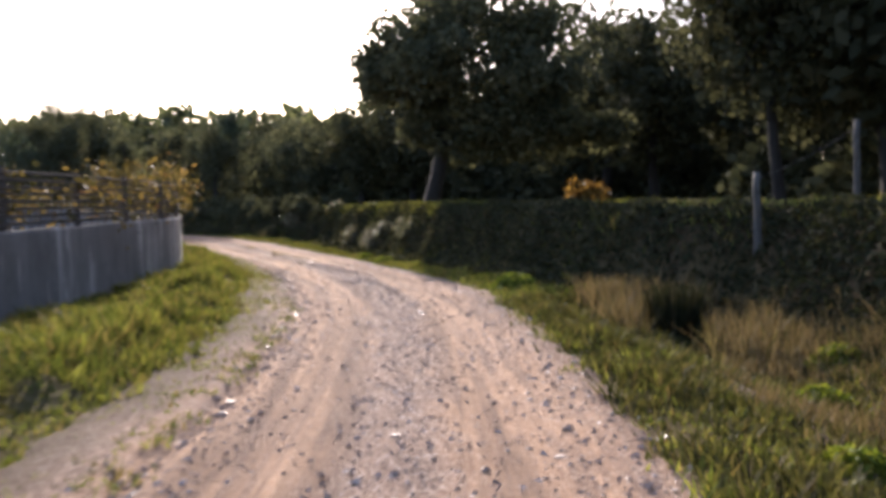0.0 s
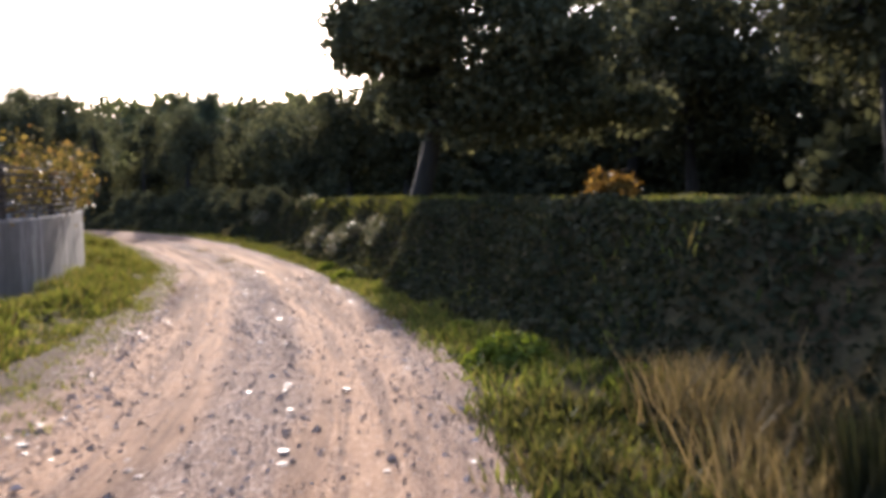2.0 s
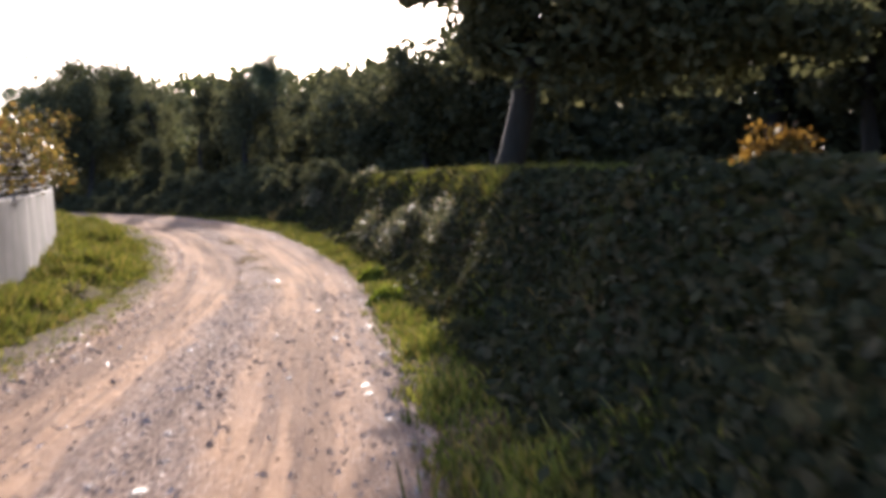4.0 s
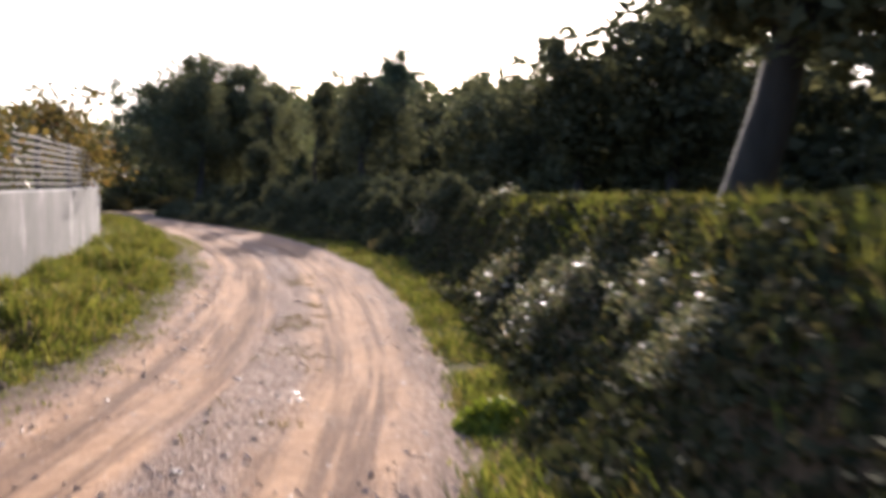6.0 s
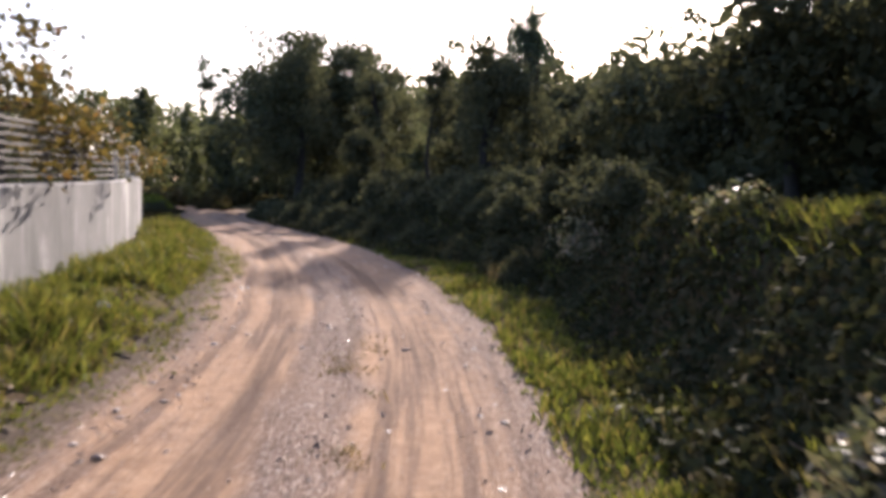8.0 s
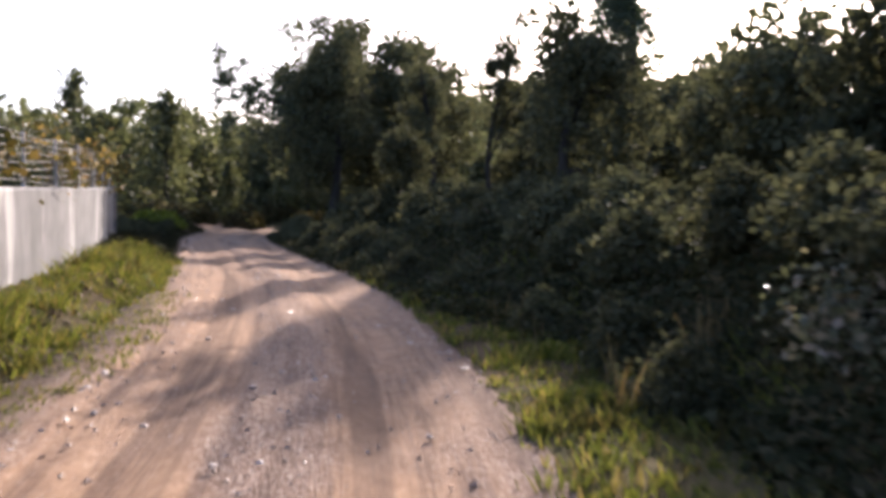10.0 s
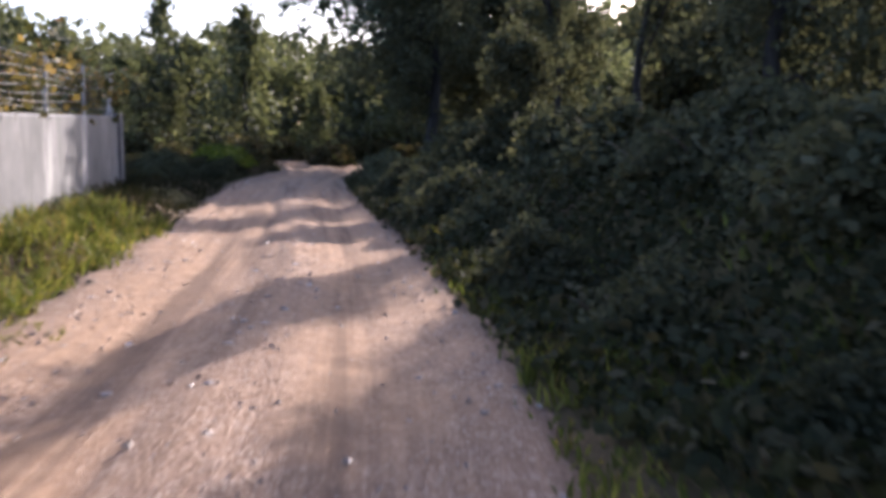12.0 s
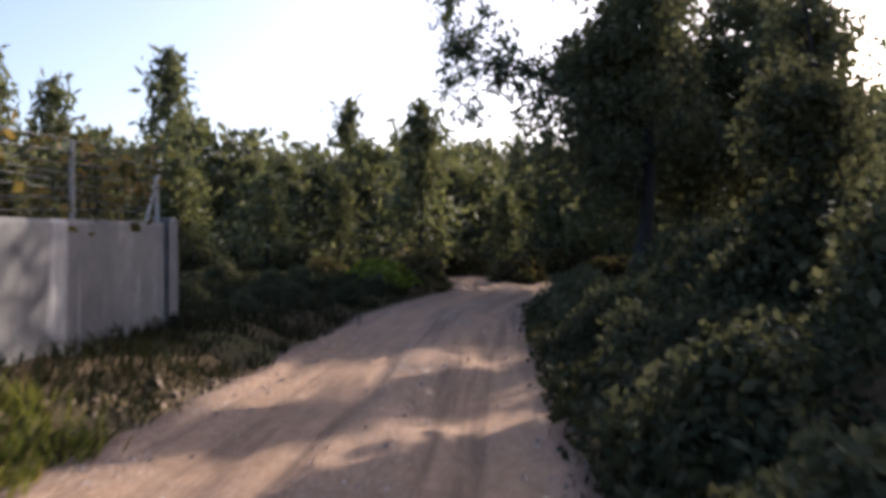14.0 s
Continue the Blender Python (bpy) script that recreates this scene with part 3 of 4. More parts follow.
# ---- vines ----
def build_vine(rng, y0, y1, high, count, label):
    """A climbing vine along the fence from y0 to y1."""
    ob = new("grape_vine")
    tagged(ob, label, "vine", "vines along the garden fence")
    base = on_wall((y0 + y1) / 2, 0.2)
    base[2] = gz(base[0], base[1])
    ob.location = base
    stems, spots = [], []
    for y in np.arange(y0 + 0.2, y1, 0.7):
        p = on_wall(y, 0.22) - base
        foot = p.copy()
        foot[2] = gz(*(p + base)[:2]) - base[2] - 0.05
        top = p + (rng.normal() * 0.15, rng.normal() * 0.2, high * rng.uniform(0.6, 1.0))
        t = np.linspace(0, 1, 8)[:, None]
        stems.append(tube(foot + (top - foot) * t + np.c_[np.sin(t * 9) * 0.04, np.cos(t * 7) * 0.04, 0 * t], 0.018 * (1.2 - t[:, 0]), 5))
        for _ in range(5):
            a = p + (0, 0, high * rng.uniform(0.1, 0.9))
            b = a + (rng.normal() * 0.25, rng.normal() * 0.45, rng.normal() * 0.15 + 0.1)
            stems.append(tube(np.linspace(a, b, 4), [0.008, 0.006, 0.005, 0.003], 4))
            spots.append(b)
        spots.append(top)
    v, q = joined(stems)
    child("stem", mesh_of("stem", v, q, STEM, True), ob)
    spots = np.array(spots)
    pick = spots[rng.integers(0, len(spots), count)] + rng.normal(size=(count, 3)) * (0.13, 0.16, 0.13)
    v, q = leaves(rng, pick, 0.088, 0.075, 0.4)
    child("foliage", mesh_of("foliage", v, q, LEAF_VINE), ob)
    return ob


rng = np.random.default_rng(11)
build_vine(rng, 9.0, 16.0, 0.45, 700, "low autumn grape vine on the slat fence above the wall")
build_vine(rng, 16.0, 20.0, 0.80, 1300, "golden autumn grape vine covering the fence above the wall")
build_vine(rng, 20.0, 24.0, 0.85, 1400, "yellow autumn grape vine covering the fence above the wall")
build_vine(rng, 26.4, 28.8, 1.2, 1300, "tall straggling autumn vine with sparse yellow leaves")
build_vine(rng, 28.8, 31.0, 0.7, 1000, "straggling autumn vine with brown and yellow leaves")
build_vine(rng, 33.6, 36.4, 0.6, 400, "thin autumn vine with yellow leaves on the wires")
build_vine(rng, 36.4, 38.5, 0.55, 480, "low yellowing vine at the end of the wire fence")


# ---- tree kinds ----
def oak_meshes(seed, high, wide, trunk_r, base, count, leaf, material, lobes=46, lobe=0.8, shift=(0, 0), skirt=None):
    rng = np.random.default_rng(seed)
    centre = np.array([shift[0], shift[1], (high + base) / 2])
    c, r = crown_lobes(rng, centre, (wide / 2, wide / 2, (high - base) / 2), lobes, lobe)
    for middle, reach, n in skirt or ():        # low boughs that hang out of the crown
        more, wide_of = crown_lobes(rng, middle, reach, n, lobe * 0.75)
        c, r, lobes = np.r_[c, more], np.r_[r, wide_of], lobes + n
    per = count // lobes
    spots = np.concatenate([shell(rng, a, (b, b, b * 0.8), per, 0.35) for a, b in zip(c, r)])
    v, q = leaves(rng, spots, leaf, leaf * 0.55)
    tv, tq = branchy(rng, (0, 0, -0.3), centre * (0.15, 0.4, 1) + (0, 0, (high - base) * 0.2), trunk_r, c[rng.permutation(lobes)[:14]])
    return mesh_of("trunk", tv, tq, BARK, True), mesh_of("crown", v, q, material)


def tall_meshes(seed, high, wide, trunk_r, count, leaf):
    """A slender, see-through eucalypt."""
    rng = np.random.default_rng(seed)
    n = 60
    c = shell(rng, (0, 0, high * 0.78), (wide / 2 - 0.25, wide / 2 - 0.25, high * 0.19), n, 0.05)
    spots = np.concatenate([shell(rng, a, rng.uniform(0.26, 0.42), int(count / n * rng.uniform(0.5, 1.5)), 0.05) for a in c])
    v, q = leaves(rng, spots, leaf, leaf * 0.32, 0.6)
    tv, tq = branchy(rng, (0, 0, -0.3), (0.15, 0, high * 0.93), trunk_r, c[:30], 0.12)
    return mesh_of("trunk", tv, tq, BARK, True), mesh_of("crown", v, q, LEAF_EUC)


def pine_meshes(seed, high, wide, trunk_r, count, leaf):
    """A young pine: whorls of sloping boughs, ragged in outline."""
    rng = np.random.default_rng(seed)
    spots, boughs = [], []
    levels = 15
    for i in range(levels):
        h = high * (0.12 + 0.86 * i / levels)
        reach = wide / 2 * (1 - i / levels) ** 0.9 * rng.uniform(0.55, 1.2) + 0.08
        for k in range(6):
            a = rng.uniform(0, 2 * math.pi)
            r = reach * rng.uniform(0.55, 1.1)
            tip = np.array([math.cos(a) * r, math.sin(a) * r, h + r * rng.uniform(-0.05, 0.4)])
            boughs.append(tip)
            t = rng.uniform(0.25, 1.0, (count // (levels * 6), 1))
            spots.append(np.array([0, 0, h]) + (tip - (0, 0, h)) * t + rng.normal(size=(len(t), 3)) * 0.24)
    spots.append(np.c_[rng.normal(size=(40, 2)) * 0.07, rng.uniform(high * 0.9, high * 1.02, 40)])
    v, q = leaves(rng, np.concatenate(spots), leaf, leaf * 0.3)
    t = np.linspace(0, 1, 6)[:, None]
    pieces = [tube(np.c_[0 * t, 0 * t, -0.3 + (high + 0.2) * t], trunk_r * (1.1 - t[:, 0]), 7)]
    for tip in boughs[::9]:
        pieces.append(tube(np.linspace((0, 0, tip[2] - 0.1), tip, 3), [0.02, 0.014, 0.006], 4))
    tv, tq = joined(pieces)
    return mesh_of("trunk", tv, tq, BARK, True), mesh_of("crown", v, q, LEAF_PINE)


def bush_meshes(seed, size, count, leaf, material, lobes=16, lobe=0.4, slim=0.6, canes=14):
    """Stems and foliage of a mounded bush that stands on the ground."""
    rng = np.random.default_rng(seed)
    size = np.asarray(size, float)
    c = shell(rng, (0, 0, 0), size * (0.5, 0.5, 0.8), lobes, 0.2)
    c[:, 2] = np.abs(c[:, 2])
    r = rng.uniform(lobe * 0.6, lobe * 1.2, lobes)
    spots = np.concatenate([shell(rng, a, (b, b, b * 0.85), count // lobes, 0.5) for a, b in zip(c, r)])
    spots = spots[spots[:, 2] > -0.25]
    v, q = leaves(rng, spots, leaf, leaf * slim)
    pieces = []
    for k in range(canes):
        goal = c[rng.integers(0, lobes)] + rng.normal(size=3) * 0.5 * lobe
        goal[2] = abs(goal[2]) + 0.1
        foot = np.array([goal[0] * 0.3, goal[1] * 0.3, -0.3])
        u = np.linspace(0, 1, 6)[:, None]
        pieces.append(tube(foot + (goal - foot) * u + np.c_[0 * u, 0 * u, 0.25 * np.sin(u * 3)], 0.014 * (1.2 - u[:, 0]), 4))
    tv, tq = joined(pieces)
    return mesh_of("stem", tv, tq, STEM, True), mesh_of("foliage", v, q, material)


def bush(name, label, stems, foliage, category="bush"):
    ob = new(name)
    tagged(ob, label, category)
    child("stem", stems, ob)
    child("foliage", foliage, ob)
    return ob


# ---- trees beside and beyond the lane ----
# the wide tree on the field's edge and its neighbours
stand(tree("broadleaf_tree", "wide dark broadleaf tree on the field bank", "tree", *oak_meshes(21, 7.2, 7.8, 0.2, 1.0, 44000, 0.20, LEAF_OAK, 130, 0.85, (1.45, 0.0), [((-0.7, -0.2, 3.6), (1.4, 1.4, 1.0), 20), ((-1.2, -0.1, 3.8), (1.1, 1.3, 0.95), 16), ((2.6, -0.9, 2.2), (3.0, 1.6, 1.1), 50), ((0.1, -0.2, 2.3), (0.9, 0.9, 0.9), 14)])), 0.2, 24.5)
OAK_A = stand(tree("broadleaf_tree", "dense dark broadleaf tree in the shaded wood", "tree", *oak_meshes(22, 6.9, 5.6, 0.16, 0.2, 4400, 0.315, LEAF_OAK, 60, 0.95)), -0.2, 35.0, 0.8, 40)
tagged(OAK_A, group="trees of the shaded wood")
OAK_B = stand(tree("broadleaf_tree", "tall dark broadleaf tree in the shaded wood", "tree", *oak_meshes(23, 8.8, 6.6, 0.18, 0.3, 5800, 0.33, LEAF_OAK, 64, 1.1)), 10.8, 20.5, 1.0)
tagged(OAK_B, group="trees of the shaded wood")
stand(tree("broadleaf_tree", "broadleaf tree with a bare trunk on the bank", "tree", *oak_meshes(24, 7.8, 8.0, 0.10, 0.6, 24000, 0.20, LEAF_OAK, 110, 0.9, (1.3, 1.0))), 6.6, 16.0)
for kind, x, y, size, turn in ((OAK_B, 7.6, 36.0, 1.1, 40), (OAK_A, 10.5, 35.0, 0.8, 20), (OAK_A, 13.0, 33.5, 0.85, 200), (OAK_A, 16.0, 31.0, 0.85, 100), (OAK_A, 9.0, 38.0, 0.8, 300), (OAK_A, 8.2, 15.0, 1.1, 80), (OAK_A, 11.5, 14.0, 1.2, 10), (OAK_B, 15.5, 24.0, 1.1, 130), (OAK_A, 9.0, 9.0, 1.1, 250), (OAK_B, 13.0, 9.0, 1.1, 310), (OAK_A, 10.0, 4.0, 1.1, 120),
                               (OAK_A, 15.0, 18.0, 1.3, 44), (OAK_B, 20.0, 26.0, 1.2, 99), (OAK_B, 20.0, 16.0, 1.2, 199), (OAK_A, 13.0, 29.0, 1.0, 29),
                               (OAK_A, 3.0, 42.0, 0.8, 150), (OAK_A, 6.0, 41.0, 0.9, 90), (OAK_B, 9.5, 40.0, 0.95, 270), (OAK_B, 13.5, 38.0, 1.0, 15), (OAK_B, 17.0, 34.0, 1.0, 60), (OAK_A, 8.0, 29.5, 1.0, 190),
                               (OAK_A, -2.2, 37.0, 0.72, 120), (OAK_A, -5.8, 45.0, 0.8, 33), (OAK_A, -1.0, 42.0, 0.86, 77), (OAK_A, 4.5, 46.0, 0.85, 140), (OAK_A, -3.8, 41.0, 0.74, 300), (OAK_A, 0.8, 39.5, 0.82, 200),
                               (OAK_A, -7.5, 49.5, 0.75, 15), (OAK_A, -3.0, 49.0, 0.78, 215), (OAK_A, -11.5, 50.5, 0.8, 135), (OAK_A, -7.5, 56.0, 0.98, 305), (OAK_A, -12.0, 57.5, 1.06, 65), (OAK_A, 3.0, 52.0, 0.9, 5),
                               (OAK_A, -15.8, 57.5, 0.9, 250), (OAK_A, 0.0, 57.0, 0.95, 170), (OAK_A, -9.5, 62.0, 1.15, 20), (OAK_A, -14.5, 64.0, 1.15, 110), (OAK_A, -4.5, 61.0, 1.1, 200), (OAK_A, 9.0, 48.0, 0.95, 75), (OAK_A, 15.0, 44.0, 1.0, 225)):
    planted(kind, x, y, size, turn)
# the round tree by the lane's far bend, and those beside it
stand(tree("round_tree", "big round dark tree beside the lane's bend", "tree", *oak_meshes(31, 8.2, 9.2, 0.24, 0.1, 44000, 0.18, LEAF_OAK, 190, 1.0)), -21.5, 54.5, 1.0, 0, 1.1)
near_tree = stand(tree("slim_tree", "slim dark tree with a thin branch over the lane", "tree", *oak_meshes(34, 6.0, 3.5, 0.12, 0.5, 13000, 0.13, LEAF_OAK, 60, 0.55)), -18.5, 47.8, 1.13, 0, 0.95)
SLIM = stand(tree("slim_tree", "narrow airy tree rising out of the hedge", "tree", *oak_meshes(36, 5.6, 1.9, 0.08, 1.6, 3600, 0.12, LEAF_OAK, 26, 0.42)), -15.4, 47.8)
planted(SLIM, -11.8, 44.7, 0.98, 140, 0.8)
stand(tree("slim_tree", "narrow bushy tree in the hedge beside the lane", "tree", *oak_meshes(37, 2.7, 1.5, 0.06, 0.3, 4200, 0.10, LEAF_OAK, 20, 0.36)), -13.2, 42.6)


def add_branch(ob, tip, seed):
    """A thin airy branch that reaches out of the crown to the place tip, in the tree's own space."""
    rng = np.random.default_rng(seed)
    tip = np.array(tip)
    start = np.array([0, 0, tip[2] * 0.72])
    u = np.linspace(0, 1, 8)[:, None]
    line = start + (tip - start) * u + np.c_[0 * u, 0 * u, 0.25 * np.sin(u * 3)]
    v, q = tube(line, 0.045 * (1.15 - u[:, 0]), 6)
    branch = child("branch", mesh_of("branch", v, q, BARK, True), ob)
    mids = np.concatenate([tip + rng.normal(size=(12, 3)) * (0.32, 0.32, 0.38), line[3:7], line[4:7] - (0, 0, 0.3)])
    spots = np.concatenate([shell(rng, m, 0.33, 150, 0.1) for m in mids])
    v, q = leaves(rng, spots, 0.11, 0.055, 0.5)
    child("foliage", mesh_of("foliage", v, q, LEAF_EUC), branch)


add_branch(near_tree, (-1.5, -2.1, 3.45), 35)
stand(tree("broadleaf_tree", "smaller dark tree beside the lane", "tree", *oak_meshes(32, 4.0, 3.0, 0.10, 0.2, 7500, 0.11, LEAF_OAK, 30, 0.62)), -9.1, 41.8, 1.33, 0, 0.85)
EUC = stand(tree("slender_tree", "tall slender see-through tree with an airy crown", "tree", *tall_meshes(33, 5.9, 2.1, 0.045, 11000, 0.10)), -9.0, 44.0)
tagged(EUC, group="slender trees")
for x, y, size, turn in ((-13.5, 55.0, 0.95, 10), (-23.8, 56.0, 0.8, 70), (-10.4, 46.0, 0.9, 250)):
    planted(EUC, x, y, size, turn)
# pine wood across the far side
PINES = [stand(tree("pine_tree", "young green pine in the far wood", "tree", *pine_meshes(40 + i, 5.2, 4.2 + 0.5 * i, 0.1, 1500, 0.42)), *at) for i, at in enumerate(((-29.0, 52.5), (-33.0, 56.0), (-26.5, 58.5)))]
for pine in PINES:
    tagged(pine, group="pines of the far wood")
rng = np.random.default_rng(50)
count = 0
while count < 120:
    bear, far = radians(rng.uniform(-14, 112)), rng.uniform(19, 50)
    x, y = -12 - math.sin(bear) * far, 38 + math.cos(bear) * far
    row, u = lane_uv([(x, y)])
    if (abs(u[0]) < 3.2 and y < 56) or (x > -17 and y < 60) or (far < 22 and bear < 0.9):
        continue
    planted(PINES[count % 3], x, y, rng.uniform(0.40, 0.64) + 0.0145 * (far - 18), rng.uniform(0, 360), rng.uniform(1.0, 1.5))
    count += 1
FAR_OAK = stand(tree("woodland_tree", "green broadleaf tree far off in the wood", "tree", *oak_meshes(45, 6.2, 6.0, 0.16, 0.2, 2900, 0.42, LEAF_PINE, 44, 1.1)), -30.0, 66.0, 1.0)
tagged(FAR_OAK, group="trees of the far wood")
for i in range(42):
    bear, far = radians(-6 + 118 * i / 41), 34 + 9 * (i % 3)
    planted(FAR_OAK, -12 - math.sin(bear) * far, 38 + math.cos(bear) * far, 1.0 + 0.14 * (i % 3) + 0.12 * math.sin(i * 2.7), i * 53 % 360)
# the high wood on the rise far behind
for i in range(18):
    planted(FAR_OAK, -48 + 3.1 * i, 103 + 5 * math.sin(i * 2.1), 2.2 + 0.2 * math.sin(i * 1.9), i * 71 % 360, 1.05)
for x, y, size in ((-49.6, 55.0, 1.9), (-45.2, 62.5, 1.55), (-53.0, 48.0, 1.8), (-54.5, 45.5, 1.9), (-51.8, 50.4, 1.6), (-48.0, 58.6, 1.2), (-37.5, 66.5, 1.1)):
    planted(PINES[int(abs(y)) % 3], x, y, size, x * 41 % 360, 0.8)
for x, y, size in ((-34, 30, 1.2), (-38, 36, 1.4), (-31, 33, 1.0), (-42, 28, 1.3), (-36, 22, 1.2), (-29, 26, 1.0), (-33, 14, 1.2), (-40, 8, 1.3), (-30, 2, 1.2),
                   (-24, -8, 1.2), (-10, -22, 1.3), (2, -24, 1.3), (14, -18, 1.3), (18, -4, 1.3), (16, 2, 1.2), (-22, -20, 1.3), (-48, 20, 1.3)):
    planted(PINES[int(abs(x)) % 3], x, y, size * 1.05, x * 37 % 360, 1.1)

# ---- bushes, brambles and hedges ----
BRAMBLE = stand(bush("bramble_bush", "tangled bramble mound with glossy leaves on the bank", *bush_meshes(60, (1.2, 1.1, 0.75), 6600, 0.067, LEAF_BRAMBLE, 26, 0.34)), -1.3, 25.8, 1.0, 0, 1.0, 0.62)
tagged(BRAMBLE, group="brambles on the bank")
BRAMBLE_B = stand(bush("bramble_bush", "bramble thicket hanging down the bank, sky glints put into its pale leaves", *bush_meshes(61, (1.3, 1.0, 0.6), 6400, 0.062, LEAF_BRAMBLE, 24, 0.32)), -0.3, 22.6, 1.0, 0, 1.0, 0.6)
tagged(BRAMBLE_B, group="brambles on the bank")
for kind, x, y, size, turn in ((BRAMBLE_B, -0.9, 24.2, 0.85, 70), (BRAMBLE, -2.6, 28.4, 1.0, 140), (BRAMBLE_B, -3.9, 30.6, 1.0, 30), (BRAMBLE, -4.6, 32.6, 1.05, 200), (BRAMBLE_B, -1.0, 28.8, 1.0, 110), (BRAMBLE_B, -2.4, 31.6, 1.1, 160),
                               (BRAMBLE, -1.75, 24.0, 0.85, 120), (BRAMBLE_B, -1.0, 22.2, 0.8, 260), (BRAMBLE_B, -2.5, 25.7, 0.85, 20), (BRAMBLE_B, -0.75, 21.6, 0.6, 310), (BRAMBLE, -0.35, 20.3, 0.55, 65), (BRAMBLE_B, -1.05, 22.9, 0.55, 170), (BRAMBLE, -0.15, 19.1, 0.5, 250), (BRAMBLE_B, 0.4, 20.6, 0.8, 15), (BRAMBLE_B, -2.0, 27.0, 0.8, 222)):
    planted(kind, x, y, size, turn, 1.0, 0.54 * size)
for i, (x, y) in enumerate(((3.6, 8.6), (3.4, 12.0))):
    planted(BRAMBLE_B if i % 2 else BRAMBLE, x, y, 0.62 + 0.15 * math.sin(i * 2.1), i * 71 % 360, 1.0, 0.68)
HEDGE = stand(bush("hedge_bush", "dark overgrown hedge bush leaning over the lane", *bush_meshes(62, (1.5, 1.4, 1.15), 4900, 0.125, LEAF_OAK, 36, 0.45)), -8.3, 37.0, 0.78, 0)
tagged(HEDGE, group="hedge along the lane")
SCRUB = stand(bush("undergrowth_bush", "dark woodland undergrowth behind the field", *bush_meshes(65, (1.7, 1.6, 1.3), 1700, 0.28, LEAF_OAK, 36, 0.55)), -3.0, 39.0, 1.2, 0)
tagged(SCRUB, group="undergrowth of the wood")
for x, y, size, turn in ((-6.4, 34.9, 0.65, 100), (-9.9, 38.8, 0.8, 60), (-11.6, 40.6, 0.85, 120), (-13.3, 42.4, 0.9, 170), (-15.1, 44.6, 0.9, 250), (-16.9, 46.8, 0.95, 300),
                         (-7.0, 38.2, 0.95, 33), (-8.7, 40.4, 1.0, 77), (-10.5, 42.9, 1.0, 199), (-12.6, 45.6, 1.1, 5), (-4.8, 36.4, 0.85, 280), (-18.4, 49.2, 0.85, 80), (-6.2, 40.1, 1.0, 210), (-14.8, 48.1, 1.2, 40), (-19.3, 51.2, 0.8, 180)):
    planted(HEDGE, x, y, size, turn)
for i in range(19):
    y = 29.6 + 0.95 * i
    k = int(round((y - LINE[0, 0]) / 0.1))
    x, y = MID[k] + RIGHT[k] * (LINE[k, 2] + (0.95 if i < 4 else 0.66) + 0.15 * math.sin(i * 2.2))
    planted(HEDGE, x, y, (0.40 if i < 7 else 0.56) + 0.06 * math.sin(i * 1.7), i * 83 % 360)
for i in range(8):
    k = int(round((28.8 + 0.9 * i - LINE[0, 0]) / 0.1))
    x, y = MID[k] + RIGHT[k] * (LINE[k, 2] + 1.75 + 0.2 * math.sin(i * 1.3))
    planted(HEDGE, x, y, 0.55 + 0.08 * math.sin(i * 2.9), i * 47 % 360)
# undergrowth that closes the wood behind the field
for i in range(34):
    t = i / 33
    x, y = (-3.5 + 25 * t, 38.5 - 5 * t) if i % 2 else (-2.0 + 26 * t, 41.5 - 7 * t)
    planted(SCRUB, x + math.sin(i * 2.3) * 0.6, y + math.sin(i * 1.7) * 0.8, 1.2 + 0.3 * math.sin(i * 3.1), i * 67 % 360, 1.15)
for i in range(26):
    bear, far = radians(-4 + 114 * i / 25), 30 + 7 * (i % 2)
    planted(SCRUB, -12 - math.sin(bear) * far, 38 + math.cos(bear) * far, 1.1 + 0.25 * math.sin(i * 2.3), i * 61 % 360, 1.5)
for i, (x, y) in enumerate(((8.5, 20.5), (9.5, 17.5), (8.2, 11.5), (9.2, 6.5), (11, 22.5), (13.0, 13.0), (12.5, 17), (11.5, 8.5), (12.5, 3.0), (10.5, 1.0))):
    planted(SCRUB, x, y, 1.3 + 0.3 * math.sin(i * 3.1), i * 77 % 360, 1.15)
for x, y, size, turn in ((4.6, 39.5, 2.1, 10), (6.6, 38.3, 2.0, 120), (2.6, 40.4, 2.0, 230), (8.6, 37.0, 1.9, 310), (0.6, 41.0, 1.9, 60)):
    planted(SCRUB, x, y, size, turn, 1.1)
# dark scrub past the wall's end
for x, y, size, turn in ((-18.6, 40.2, 0.3, 40), (-19.3, 41.4, 0.3, 140), (-20.3, 43.0, 0.32, 240), (-21.6, 44.6, 0.32, 300), (-19.6, 40.0, 0.42, 10), (-20.7, 42.0, 0.4, 80), (-22.0, 43.4, 0.4, 150), (-20.2, 38.6, 0.55, 220), (-22.6, 41.0, 0.55, 300), (-24.6, 43.4, 0.5, 20), (-23.5, 38.5, 0.6, 60), (-26.5, 41.5, 0.6, 160)):
    planted(HEDGE, x, y, size, turn)
HEATH = stand(bush("heath_bush", "low brown and green heath scrub before the pines", *bush_meshes(64, (1.6, 1.4, 0.75), 2700, 0.14, HEATH_LEAF, 22, 0.4)), -26.0, 49.5, 1.0, 0)
tagged(HEATH, group="heath scrub")
